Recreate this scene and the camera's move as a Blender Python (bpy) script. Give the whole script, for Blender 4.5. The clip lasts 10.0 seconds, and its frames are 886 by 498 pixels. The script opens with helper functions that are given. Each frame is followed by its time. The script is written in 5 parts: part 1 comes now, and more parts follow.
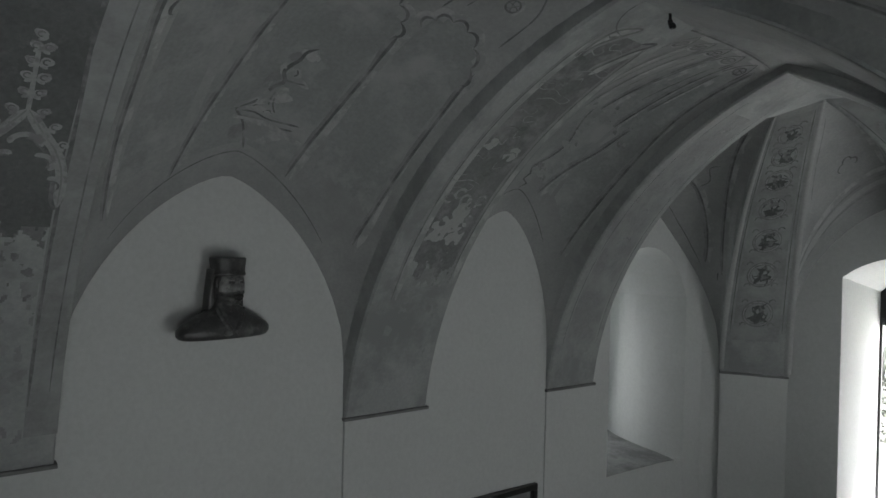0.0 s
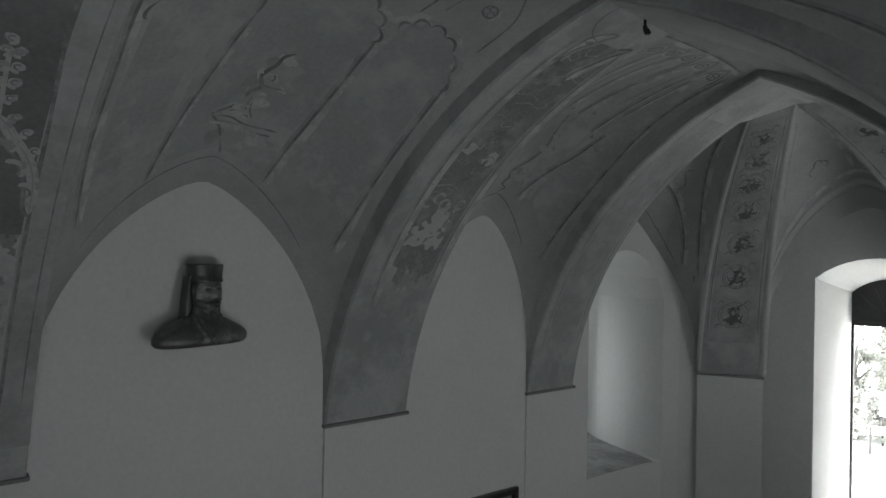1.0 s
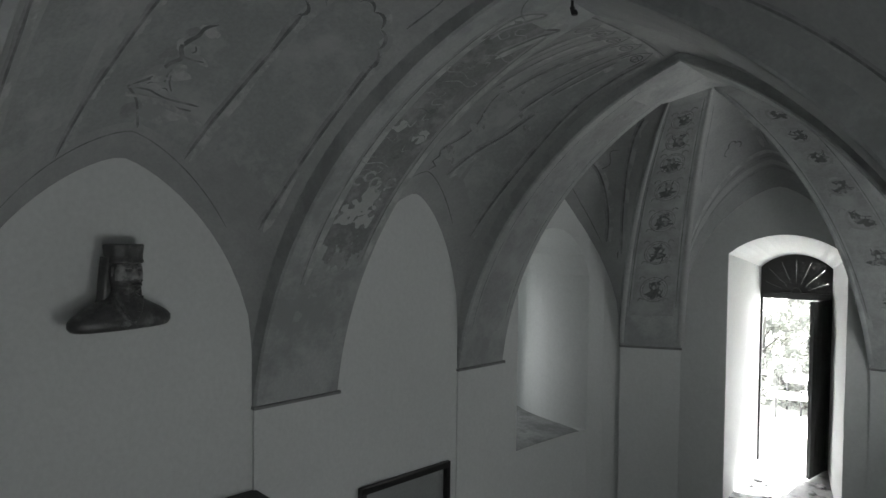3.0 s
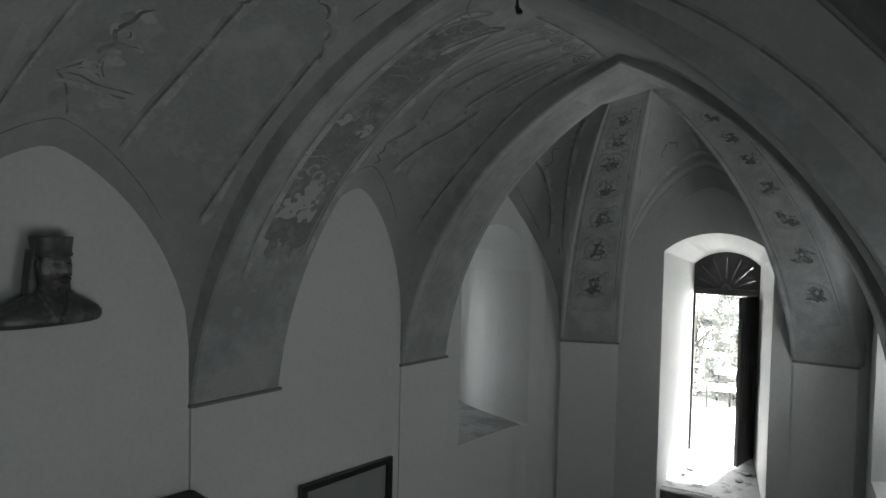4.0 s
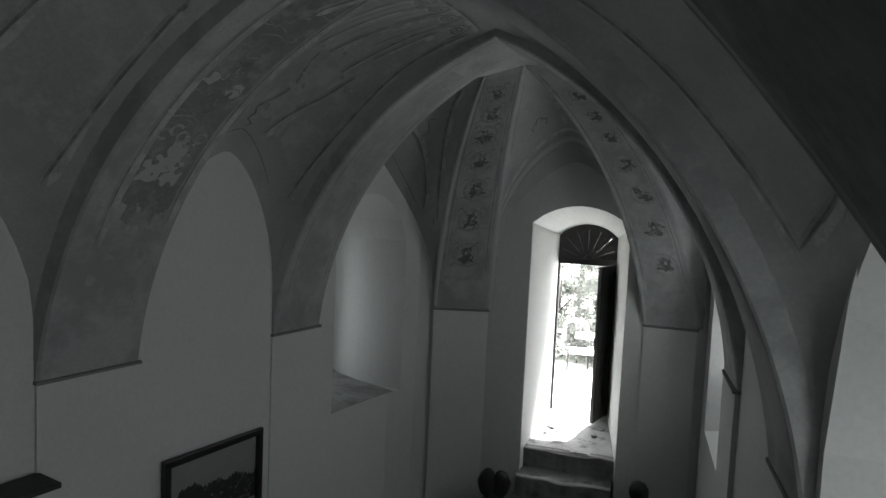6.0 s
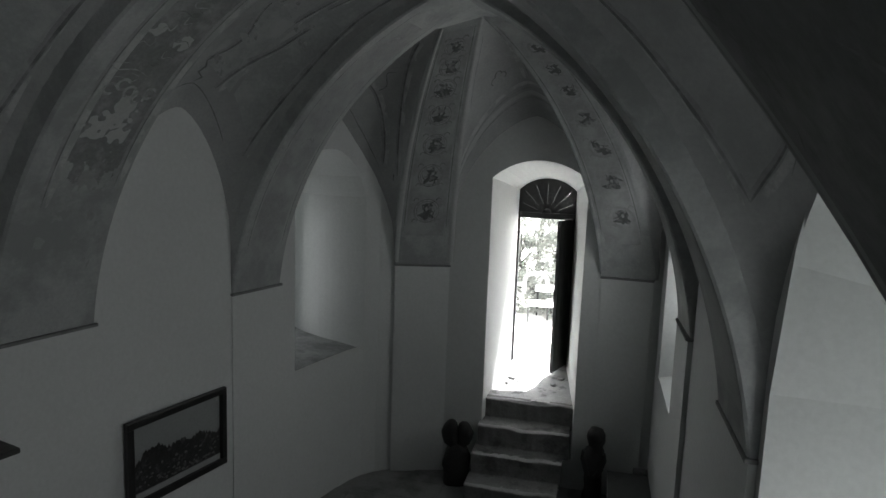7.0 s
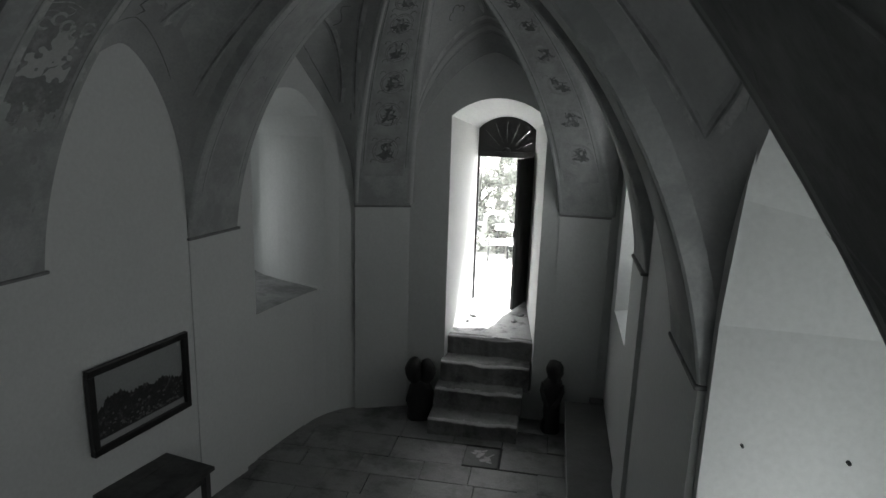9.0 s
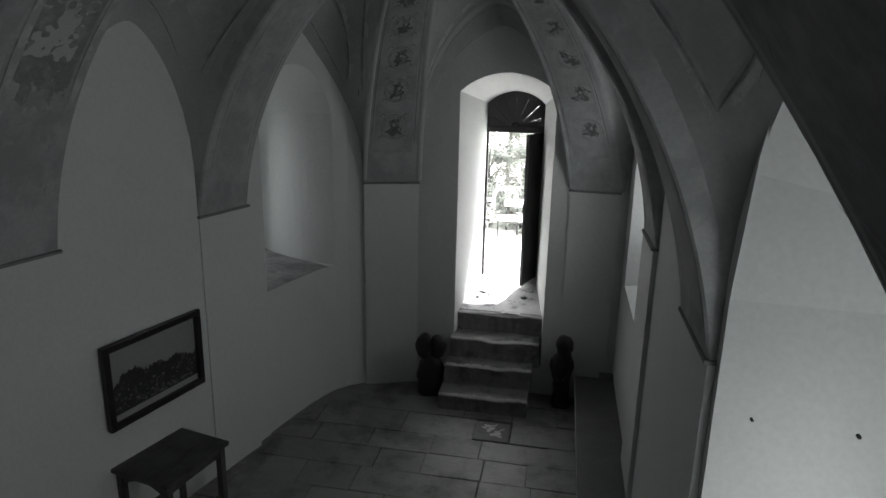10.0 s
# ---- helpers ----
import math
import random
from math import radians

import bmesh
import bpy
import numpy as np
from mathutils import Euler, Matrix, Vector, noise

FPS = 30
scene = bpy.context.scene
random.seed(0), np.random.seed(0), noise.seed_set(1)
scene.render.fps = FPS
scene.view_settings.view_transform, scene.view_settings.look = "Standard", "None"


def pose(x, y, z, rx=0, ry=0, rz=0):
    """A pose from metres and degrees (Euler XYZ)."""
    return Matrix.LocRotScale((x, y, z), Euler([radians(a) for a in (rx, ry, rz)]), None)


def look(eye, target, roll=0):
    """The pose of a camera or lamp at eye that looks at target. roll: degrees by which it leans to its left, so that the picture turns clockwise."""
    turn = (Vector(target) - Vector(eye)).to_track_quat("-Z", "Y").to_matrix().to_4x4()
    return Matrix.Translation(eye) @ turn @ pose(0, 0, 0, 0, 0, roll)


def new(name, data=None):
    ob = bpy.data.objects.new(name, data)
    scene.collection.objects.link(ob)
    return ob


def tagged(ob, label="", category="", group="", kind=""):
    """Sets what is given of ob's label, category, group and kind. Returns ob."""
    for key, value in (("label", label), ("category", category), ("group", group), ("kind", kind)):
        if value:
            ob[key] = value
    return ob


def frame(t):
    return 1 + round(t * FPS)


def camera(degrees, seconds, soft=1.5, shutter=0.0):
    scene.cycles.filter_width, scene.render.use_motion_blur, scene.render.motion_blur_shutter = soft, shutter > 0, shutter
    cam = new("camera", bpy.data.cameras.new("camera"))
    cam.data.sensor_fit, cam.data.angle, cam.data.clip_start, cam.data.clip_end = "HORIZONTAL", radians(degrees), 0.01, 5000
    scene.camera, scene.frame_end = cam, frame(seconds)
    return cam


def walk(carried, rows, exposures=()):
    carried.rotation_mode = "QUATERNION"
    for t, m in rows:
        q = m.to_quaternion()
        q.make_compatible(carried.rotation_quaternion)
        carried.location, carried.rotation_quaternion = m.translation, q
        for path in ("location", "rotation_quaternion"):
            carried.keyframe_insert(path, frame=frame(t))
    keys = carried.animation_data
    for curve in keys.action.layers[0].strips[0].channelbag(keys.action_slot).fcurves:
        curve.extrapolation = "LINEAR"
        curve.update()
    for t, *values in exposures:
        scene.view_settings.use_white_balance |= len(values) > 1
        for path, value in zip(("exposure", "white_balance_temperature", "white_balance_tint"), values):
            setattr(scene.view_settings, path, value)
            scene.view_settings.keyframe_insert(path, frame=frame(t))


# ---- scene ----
# A small vaulted chapel; x to the right of its axis, y towards the door, floor at z = 0.
cam = camera(68.25, 10.0)
walk(cam, [
    (0, pose(0.0, 0.0, 3.2, 89.78, -1.43, 40.51)),
    (0.5, pose(0.0, 0.0, 3.2, 90.08, -1.27, 39.69)),
    (1, pose(0.0, 0.0, 3.2, 90.23, -1.00, 38.70)),
    (1.5, pose(0.0, 0.0, 3.2, 89.97, -0.73, 37.70)),
    (2, pose(0.0, 0.0, 3.2, 89.35, -0.56, 36.47)),
    (2.5, pose(0.0, 0.0, 3.2, 88.80, -0.56, 34.72)),
    (4, pose(0.0, 0.0, 3.2, 88.10, -1.32, 27.78)),
    (4.5, pose(0.0, 0.0, 3.2, 87.86, -1.65, 25.03)),
    (5, pose(0.0, 0.0, 3.2, 87.46, -2.13, 22.25)),
    (5.5, pose(0.0, 0.0, 3.2, 87.05, -2.53, 19.35)),
    (6, pose(0.0, 0.0, 3.2, 85.76, -2.62, 16.93)),
    (7.5, pose(0.0, 0.0, 3.2, 80.49, -1.87, 12.00)),
    (8, pose(0.0, 0.0, 3.2, 79.50, -1.93, 10.70)),
    (8.5, pose(0.0, 0.0, 3.2, 78.52, -2.05, 9.94)),
    (9, pose(0.0, 0.0, 3.2, 76.91, -1.78, 9.85)),
    (9.5, pose(0.0, 0.0, 3.2, 75.86, -1.44, 10.31)),
    (10, pose(0.0, 0.0, 3.2, 74.83, -1.20, 10.55)),
], exposures=[(0, 3.30), (2.5, 3.32), (4, 3.15), (5, 2.94), (6.2, 2.78), (7.5, 2.72), (10, 2.79)])

# ---------------------------------------------------------------- light
world = bpy.data.worlds.new("sky")
scene.world = world
world.use_nodes = True
wn = world.node_tree
sky = wn.nodes.new("ShaderNodeTexSky")
sky.sky_type, sky.sun_disc = "NISHITA", False
sky.sun_elevation, sky.sun_rotation = radians(61.2), radians(19.1)
hue = wn.nodes.new("ShaderNodeHueSaturation")
hue.inputs["Saturation"].default_value = 0.08
wn.links.new(sky.outputs["Color"], hue.inputs["Color"])
wn.links.new(hue.outputs["Color"], wn.nodes["Background"].inputs["Color"])
wn.nodes["Background"].inputs["Strength"].default_value = 0.15

sun = new("sun", bpy.data.lights.new("sun", "SUN"))
sun.data.energy, sun.data.angle, sun.data.color = 5.0, radians(0.5), (1.0, 0.995, 0.985)
SUN_FROM = Vector((0.18, 0.52, 1.0))
sun.matrix_world = look(SUN_FROM, (0, 0, 0))


def opening_lamp(watts, at, target, width, height, spread=180):
    """Lamp set in a window opening, for sky light and added fill."""
    lamp = new("opening_lamp", bpy.data.lights.new("opening_lamp", "AREA"))
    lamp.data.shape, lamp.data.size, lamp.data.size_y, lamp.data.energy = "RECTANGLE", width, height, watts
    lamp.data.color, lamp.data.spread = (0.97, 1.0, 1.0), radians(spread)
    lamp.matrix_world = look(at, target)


opening_lamp(2.4, (1.33, 1.45, 1.72), (-2.6, 1.65, 2.50), 0.75, 1.00)
opening_lamp(3.4, (1.33, -0.90, 1.60), (-3.0, 1.10, 2.40), 0.80, 1.10)
opening_lamp(0.21, (-3.04, 5.66, 2.05), (-2.0, 5.38, 2.0), 0.42, 1.30)
opening_lamp(1.00, (1.33, 5.47, 2.10), (-0.6, 5.45, 1.7), 0.45, 0.90)
# upward fill added in the same east opening to brighten the apse vault
opening_lamp(0.32, (1.30, 5.47, 1.90), (-0.7, 5.85, 3.40), 0.45, 0.70, 95)


# ---------------------------------------------------------------- materials
def material(name, low, high, scale=4.0, rough=0.85, bump=0.15, fine=60.0, stain=None, metal=0.0, stain_scale=1.3, edge=(0.45, 0.6), rnd=0.0):
    m = bpy.data.materials.new(name)
    m.use_nodes = True
    nt, nodes = m.node_tree, m.node_tree.nodes
    b = nodes["Principled BSDF"]
    b.inputs["Roughness"].default_value, b.inputs["Metallic"].default_value = rough, metal
    geo = nodes.new("ShaderNodeNewGeometry")

    def noise_at(s, detail=6.0, rgh=0.6):
        n = nodes.new("ShaderNodeTexNoise")
        n.inputs["Scale"].default_value, n.inputs["Detail"].default_value, n.inputs["Roughness"].default_value = s, detail, rgh
        nt.links.new(geo.outputs["Position"], n.inputs["Vector"])
        return n.outputs["Fac"]

    def mix(fac, a, c):
        x = nodes.new("ShaderNodeMix")
        x.data_type = "RGBA"
        for sock, v in ((x.inputs[0], fac), (x.inputs[6], a), (x.inputs[7], c)):
            if isinstance(v, tuple):
                sock.default_value = (*v, 1)
            elif isinstance(v, float):
                sock.default_value = v
            else:
                nt.links.new(v, sock)
        return x.outputs[2]

    def ramp(v, lo, hi):
        r = nodes.new("ShaderNodeMapRange")
        r.inputs["From Min"].default_value, r.inputs["From Max"].default_value = lo, hi
        nt.links.new(v, r.inputs["Value"])
        return r.outputs["Result"]

    low, high = [(v,) * 3 if isinstance(v, float) else v for v in (low, high)]
    col = mix(ramp(noise_at(scale), 0.3, 0.7), low, high)
    grain = mix(ramp(noise_at(fine, 3.0), 0.3, 0.7), tuple(v * 0.9 for v in low), tuple(v * 1.06 for v in high))
    col = mix(0.4, col, grain)
    if stain:
        stain = (stain,) * 3 if isinstance(stain, float) else stain
        col = mix(ramp(noise_at(stain_scale, 9.0, 0.68), *edge), col, stain)
    if rnd:
        info = nodes.new("ShaderNodeObjectInfo")
        hs = nodes.new("ShaderNodeHueSaturation")
        r = nodes.new("ShaderNodeMapRange")
        r.inputs["To Min"].default_value, r.inputs["To Max"].default_value = 1 - rnd, 1 + rnd
        nt.links.new(info.outputs["Random"], r.inputs["Value"])
        nt.links.new(r.outputs["Result"], hs.inputs["Value"])
        nt.links.new(col, hs.inputs["Color"])
        col = hs.outputs["Color"]
    nt.links.new(col, b.inputs["Base Color"])
    bp = nodes.new("ShaderNodeBump")
    bp.inputs["Strength"].default_value, bp.inputs["Distance"].default_value = bump, 0.02
    add = nodes.new("ShaderNodeMath")
    add.operation = "MULTIPLY_ADD"
    add.inputs[1].default_value = 0.25
    nt.links.new(noise_at(fine), add.inputs[0])
    nt.links.new(noise_at(scale * 1.7), add.inputs[2])
    nt.links.new(add.outputs[0], bp.inputs["Height"])
    nt.links.new(bp.outputs["Normal"], b.inputs["Normal"])
    return m


WHITEWASH = material("whitewash", (0.595, 0.605, 0.60), (0.635, 0.645, 0.64), 1.1, 0.9, 0.05, 40)
FRESCO = material("fresco_ground", (0.335, 0.34, 0.34), (0.43, 0.435, 0.435), 3.0, 0.9, 0.25, 55, stain=(0.29, 0.295, 0.295), stain_scale=1.6, edge=(0.42, 0.7))
FRESCO_BAND = material("fresco_band", (0.335, 0.345, 0.345), (0.43, 0.44, 0.44), 3.5, 0.9, 0.25, 55, stain=(0.28, 0.29, 0.29), stain_scale=2.4)
STONE_FLOOR = material("floor_stone", (0.19, 0.19, 0.19), (0.29, 0.29, 0.29), 5.0, 0.42, 0.35, 70, stain=(0.09, 0.09, 0.09), stain_scale=2.2, edge=(0.48, 0.66), rnd=0.12)
STEP_STONE = material("step_stone", (0.15, 0.15, 0.15), (0.27, 0.27, 0.27), 6.0, 0.8, 0.5, 60, stain=(0.09, 0.09, 0.09), stain_scale=4.0, edge=(0.5, 0.65))
STEP_WORN_LIT = material("worn_lit_step_nose", (0.27, 0.27, 0.27), (0.40, 0.40, 0.40), 9.0, 0.6, 0.5, 60, stain=(0.28, 0.28, 0.28), stain_scale=7.0, edge=(0.45, 0.6))
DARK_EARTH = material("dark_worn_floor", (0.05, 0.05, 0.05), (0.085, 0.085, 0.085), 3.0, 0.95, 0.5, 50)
SILL_STONE = material("sill_stone", (0.30, 0.30, 0.30), (0.46, 0.46, 0.46), 8.0, 0.6, 0.5, 60, stain=(0.16, 0.16, 0.16), stain_scale=6.0, edge=(0.52, 0.62))
DARK_WOOD = material("dark_wood", (0.018, 0.018, 0.018), (0.04, 0.04, 0.04), 9.0, 0.5, 0.3, 90)
DOOR_WOOD = material("door_wood", (0.02, 0.02, 0.02), (0.035, 0.035, 0.035), 9.0, 0.6, 0.3, 90)
GRAVEL = material("pale_gravel", (0.58, 0.58, 0.56), (0.70, 0.70, 0.68), 3.0, 0.95, 0.5, 60)


# ---------------------------------------------------------------- helpers
def finish(bm, name, mat, parent=None, smooth=False):
    bmesh.ops.remove_doubles(bm, verts=bm.verts, dist=0.0004)
    if smooth:
        for f in bm.faces:
            f.smooth = True
        for e in bm.edges:
            e.smooth = not (len(e.link_faces) == 2 and e.calc_face_angle(0.0) > radians(50))
    me = bpy.data.meshes.new(name)
    bm.to_mesh(me)
    bm.free()
    me.materials.append(mat)
    ob = new(name, me)
    if parent:
        ob.parent = parent
    return ob


def part(name, bm, mat, parent, label="", smooth=False):
    return tagged(finish(bm, name, mat, parent, smooth), label)


def thing(name, label, category, at=(0, 0, 0), group="", kind="", turn=0.0):
    ob = new(name)
    ob.matrix_world = pose(*at, 0, 0, turn)
    return tagged(ob, label, category, group, kind)


def add_box(bm, lo, hi, bevel=0.0, m=None):
    r = bmesh.ops.create_cube(bm, size=1.0)
    vs = r["verts"]
    for v in vs:
        v.co = Vector([lo[i] + (v.co[i] + 0.5) * (hi[i] - lo[i]) for i in range(3)])
    if bevel:
        es = list({e for v in vs for e in v.link_edges})
        out = bmesh.ops.bevel(bm, geom=es, offset=bevel, segments=2, affect="EDGES", profile=0.6)
        vs = list({v for f in out["faces"] for v in f.verts} | {v for v in vs if v.is_valid})
    if m is not None:
        for v in vs:
            v.co = m @ v.co
    return vs


def box(lo, hi, bevel=0.0, m=None):
    bm = bmesh.new()
    add_box(bm, lo, hi, bevel, m)
    return bm


def grid(bm, fn, nu, nv, flip=False):
    vs = [[bm.verts.new(fn(i / nu, j / nv)) for j in range(nv + 1)] for i in range(nu + 1)]
    for i in range(nu):
        for j in range(nv):
            q = [vs[i][j], vs[i + 1][j], vs[i + 1][j + 1], vs[i][j + 1]]
            if len({tuple(round(c, 5) for c in v.co) for v in q}) < 3:
                continue
            bm.faces.new(q[::-1] if flip else q)
    return vs


def shell(fn, nu, nv, depth, flip=False):
    """A sheet with a back: fn(u, v) gives the front, and the back lies depth (a vector) behind."""
    bm = bmesh.new()
    d = Vector(depth)
    a = grid(bm, fn, nu, nv, flip)
    b = grid(bm, lambda u, v: Vector(fn(u, v)) + d, nu, nv, not flip)
    rim = [(i, 0) for i in range(nu)] + [(nu, j) for j in range(nv)] + [(i, nv) for i in range(nu, 0, -1)] + [(0, j) for j in range(nv, 0, -1)]
    for (i, j), (k, l) in zip(rim, rim[1:] + rim[:1]):
        if (a[i][j].co - a[k][l].co).length > 1e-5:
            bm.faces.new([a[i][j], a[k][l], b[k][l], b[i][j]])
    bmesh.ops.recalc_face_normals(bm, faces=bm.faces)
    return bm


# ---------------------------------------------------------------- the plan
SPRING, CROWN = 2.15, 4.30
PROUD = 0.032
WEST_SET = 0.06


def west_set(y):
    """Depth of the west wall behind the arch feet."""
    for (a, p), (b, q) in (((-9.0, 0.06), (2.6, 0.06)), ((2.6, 0.06), (3.3, 0.055)), ((3.3, 0.055), (4.24, 0.018)), ((4.24, 0.018), (9.0, 0.018))):
        if y <= b:
            return p + (q - p) * (y - a) / (b - a)
    return 0.018
BULGE = 0.132


def wall_left(y):
    return -3.301 + (y - 1.145) * 0.2408


# near and far edge of the transverse arches: left foot, right foot
BANDS = [(((wall_left(0.50), 0.50), (0.636, 0.065)), ((-3.301, 1.145), (0.636, 0.615))),
         (((-2.984, 2.622), (0.596, 2.468)), ((-2.850, 3.210), (0.592, 3.069))),
         (((-2.566, 4.237), (0.612, 4.172)), ((-2.436, 4.737), (0.600, 4.707)))]


def lerp(a, b, t):
    return a + (b - a) * t


def bow(a, b, t, k=BULGE):
    """A point on the arc that rises from a to b, bulging up and away from b by k of the chord."""
    a, b = Vector(a), Vector(b)
    chord = b - a
    c = chord.length
    flat = Vector((chord.x, chord.y, 0))
    run, rise = flat.length, chord.z
    if run < 1e-6:
        return a.lerp(b, t)
    away = (flat.normalized() * -rise + Vector((0, 0, run))) / c
    s = k * c
    r = (c * c / 4 + s * s) / (2 * s)
    half = math.asin(min(1, c / 2 / r))
    ang = (2 * t - 1) * half
    return a + chord / c * (r * math.sin(ang) + c / 2) + away * (r * math.cos(ang) - (r - s))


def pointed(u, rise, half=0.55, k=0.14):
    """Height over its foot of a pointed arch of that rise and half span; u runs 0 to 1 across it."""
    chord = math.atan2(rise, half)
    k = min(k, math.tan((math.pi / 2 - chord) / 2) / 2 * 0.98)
    h = min(u, 1 - u) * 2 * half
    lo, hi = 0.0, 1.0
    for _ in range(22):
        mid = (lo + hi) / 2
        if bow((0, 0, 0), (half, 0, rise), mid, k).x < h:
            lo = mid
        else:
            hi = mid
    return bow((0, 0, 0), (half, 0, rise), (lo + hi) / 2, k).z if h > 0 else 0.0


def lunette(u, rise, apex=0.5, full_a=1.5, full_b=1.5):
    """Height over its foot of a wall arch, full at the haunches and bluntly pointed at u = apex."""
    u = min(max(u, 0.0), 1.0)
    d, p = ((apex - u) / apex, full_a) if u < apex else ((u - apex) / (1 - apex), full_b)
    return rise * max(0.0, 1 - d ** p) ** 0.42


BOWS = {(0, "l"): 0.148, (0, "r"): 0.141, (1, "l"): 0.145, (1, "r"): 0.145, (2, "l"): 0.132, (2, "r"): 0.132}


def band_edge(i, edge, side, t, lift=0.0):
    (lx, ly), (rx, ry) = BANDS[i][edge]
    foot = Vector((lx - lift, ly, SPRING)) if side == "l" else Vector((rx + lift, ry, SPRING))
    top = Vector(((lx + rx) / 2, (ly + ry) / 2, CROWN - PROUD + lift))
    return bow(foot, top, t, BOWS[i, side])


K_LEFT, K_MID, K_RIGHT = Vector((-1.24, 5.03, 4.19)), Vector((-0.94, 5.05, 4.27)), Vector((-0.67, 5.01, 4.30))
P3 = (Vector((-1.885, 6.055, SPRING)), Vector((-1.378, 6.225, SPRING)))
P4 = (Vector((0.085, 6.226, SPRING)), Vector((0.548, 6.200, SPRING)))


def corner_band(i, e, t, lift=0.0):
    a, b = (P3, P4)[i]
    tips = ((K_LEFT, K_MID), (K_MID, K_RIGHT))[i]
    foot = a.lerp(b, e)
    out = Vector((foot.x + 1.0, foot.y - 5.0, 0)).normalized() * lift
    top = tips[0].lerp(tips[1], e) + Vector((0, 0, lift))
    return bow(foot + out, top, t, (0.10, 0.112)[i])


# wall of the window bay, from the second arch round the rounded corner to the door wall
BAY3 = [Vector(p) for p in ((-2.476, 4.737, 0), (-2.425, 4.97, 0), (-2.36, 5.25, 0), (-2.29, 5.50, 0), (-2.225, 5.73, 0), (-2.14, 5.88, 0), (-2.03, 6.00, 0), (-1.89, 6.095, 0), (-1.60, 6.235, 0))]


def along(path, u):
    lens = [(b - a).length for a, b in zip(path, path[1:])]
    d = u * sum(lens)
    for a, b, l in zip(path, path[1:], lens):
        if d <= l + 1e-9:
            return a.lerp(b, d / l)
        d -= l
    return path[-1].copy()


def cell_point(cell, u, v):
    foot, crown, k0, k1 = cell
    return bow(foot(u), crown(u), v, lerp(k0, k1, u))


LUNETTES = {(0, "l"): (0.524, 1.42, 1.35), (1, "l"): (0.595, 1.5, 1.5), (0, "r"): (0.5, 1.5, 1.5), (1, "r"): (0.5, 1.5, 1.5)}


def nave_cell(i, side):
    """Vault between arch i and arch i + 1: feet along the lunette, crown along the ridge."""
    (la, ra), (lb, rb) = BANDS[i][1], BANDS[i + 1][0]
    a, b = (la, lb) if side == "l" else (ra, rb)
    out = -PROUD if side == "l" else PROUD
    rise = {(0, "l"): 1.40, (1, "l"): 1.31, (0, "r"): 1.35, (1, "r"): 1.25}[(i, side)]

    def foot(u):
        w = -0.02 + 1.04 * u
        y = lerp(a[1], b[1], w)
        x = wall_left(y) - west_set(y) - 0.003 if side == "l" else 0.607 + out
        return Vector((x, y, SPRING + lunette(u, rise, *LUNETTES[i, side])))

    def crown(u):
        w = -0.02 + 1.04 * u
        return Vector((lerp((la[0] + ra[0]) / 2, (lb[0] + rb[0]) / 2, w), lerp((la[1] + ra[1]) / 2, (lb[1] + rb[1]) / 2, w), CROWN + 0.02))
    return foot, crown, BOWS[i, side], BOWS[i + 1, side]


def apse_left():
    path = BAY3[:8]

    def foot(u):
        p = along(path, u)
        p.z = SPRING + pointed(u, 1.42, 0.74)
        return p

    def crown(u):
        (lx, ly), (rx, ry) = BANDS[2][1]
        return Vector(((lx + rx) / 2, (ly + ry) / 2, CROWN)).lerp(K_LEFT + Vector((0, 0, 0.03)), u)
    return foot, crown, 0.132, 0.11


def apse_door():
    def foot(u):
        return Vector((lerp(-1.42, 0.12, u), 6.238, SPRING + lunette(u, 1.46, 0.53, 1.46, 1.5)))

    def crown(u):
        return K_MID + Vector((0, 0, 0.03))
    return foot, crown, 0.11, 0.11


def apse_right():
    def foot(u):
        return Vector((lerp(0.632, 0.575, u), lerp(4.690, 6.22, u), SPRING + pointed(u, 1.35, 0.73)))

    def crown(u):
        (lx, ly), (rx, ry) = BANDS[2][1]
        return Vector(((lx + rx) / 2, (ly + ry) / 2, CROWN)).lerp(K_RIGHT + Vector((0, 0, 0.03)), u)
    return foot, crown, 0.132, 0.11


# ---------------------------------------------------------------- large structure
def arch_top(u, u0, u1, spring, rise):
    if rise <= 0:
        return spring
    w = (u1 - u0) / 2
    if rise > w:
        return spring + pointed((min(max(u, u0), u1) - u0) / (u1 - u0), rise, w)
    r = (w * w + rise * rise) / (2 * rise)
    x = min(max(u - (u0 + u1) / 2, -w), w)
    return spring + math.sqrt(max(0.0, r * r - x * x)) - (r - rise)


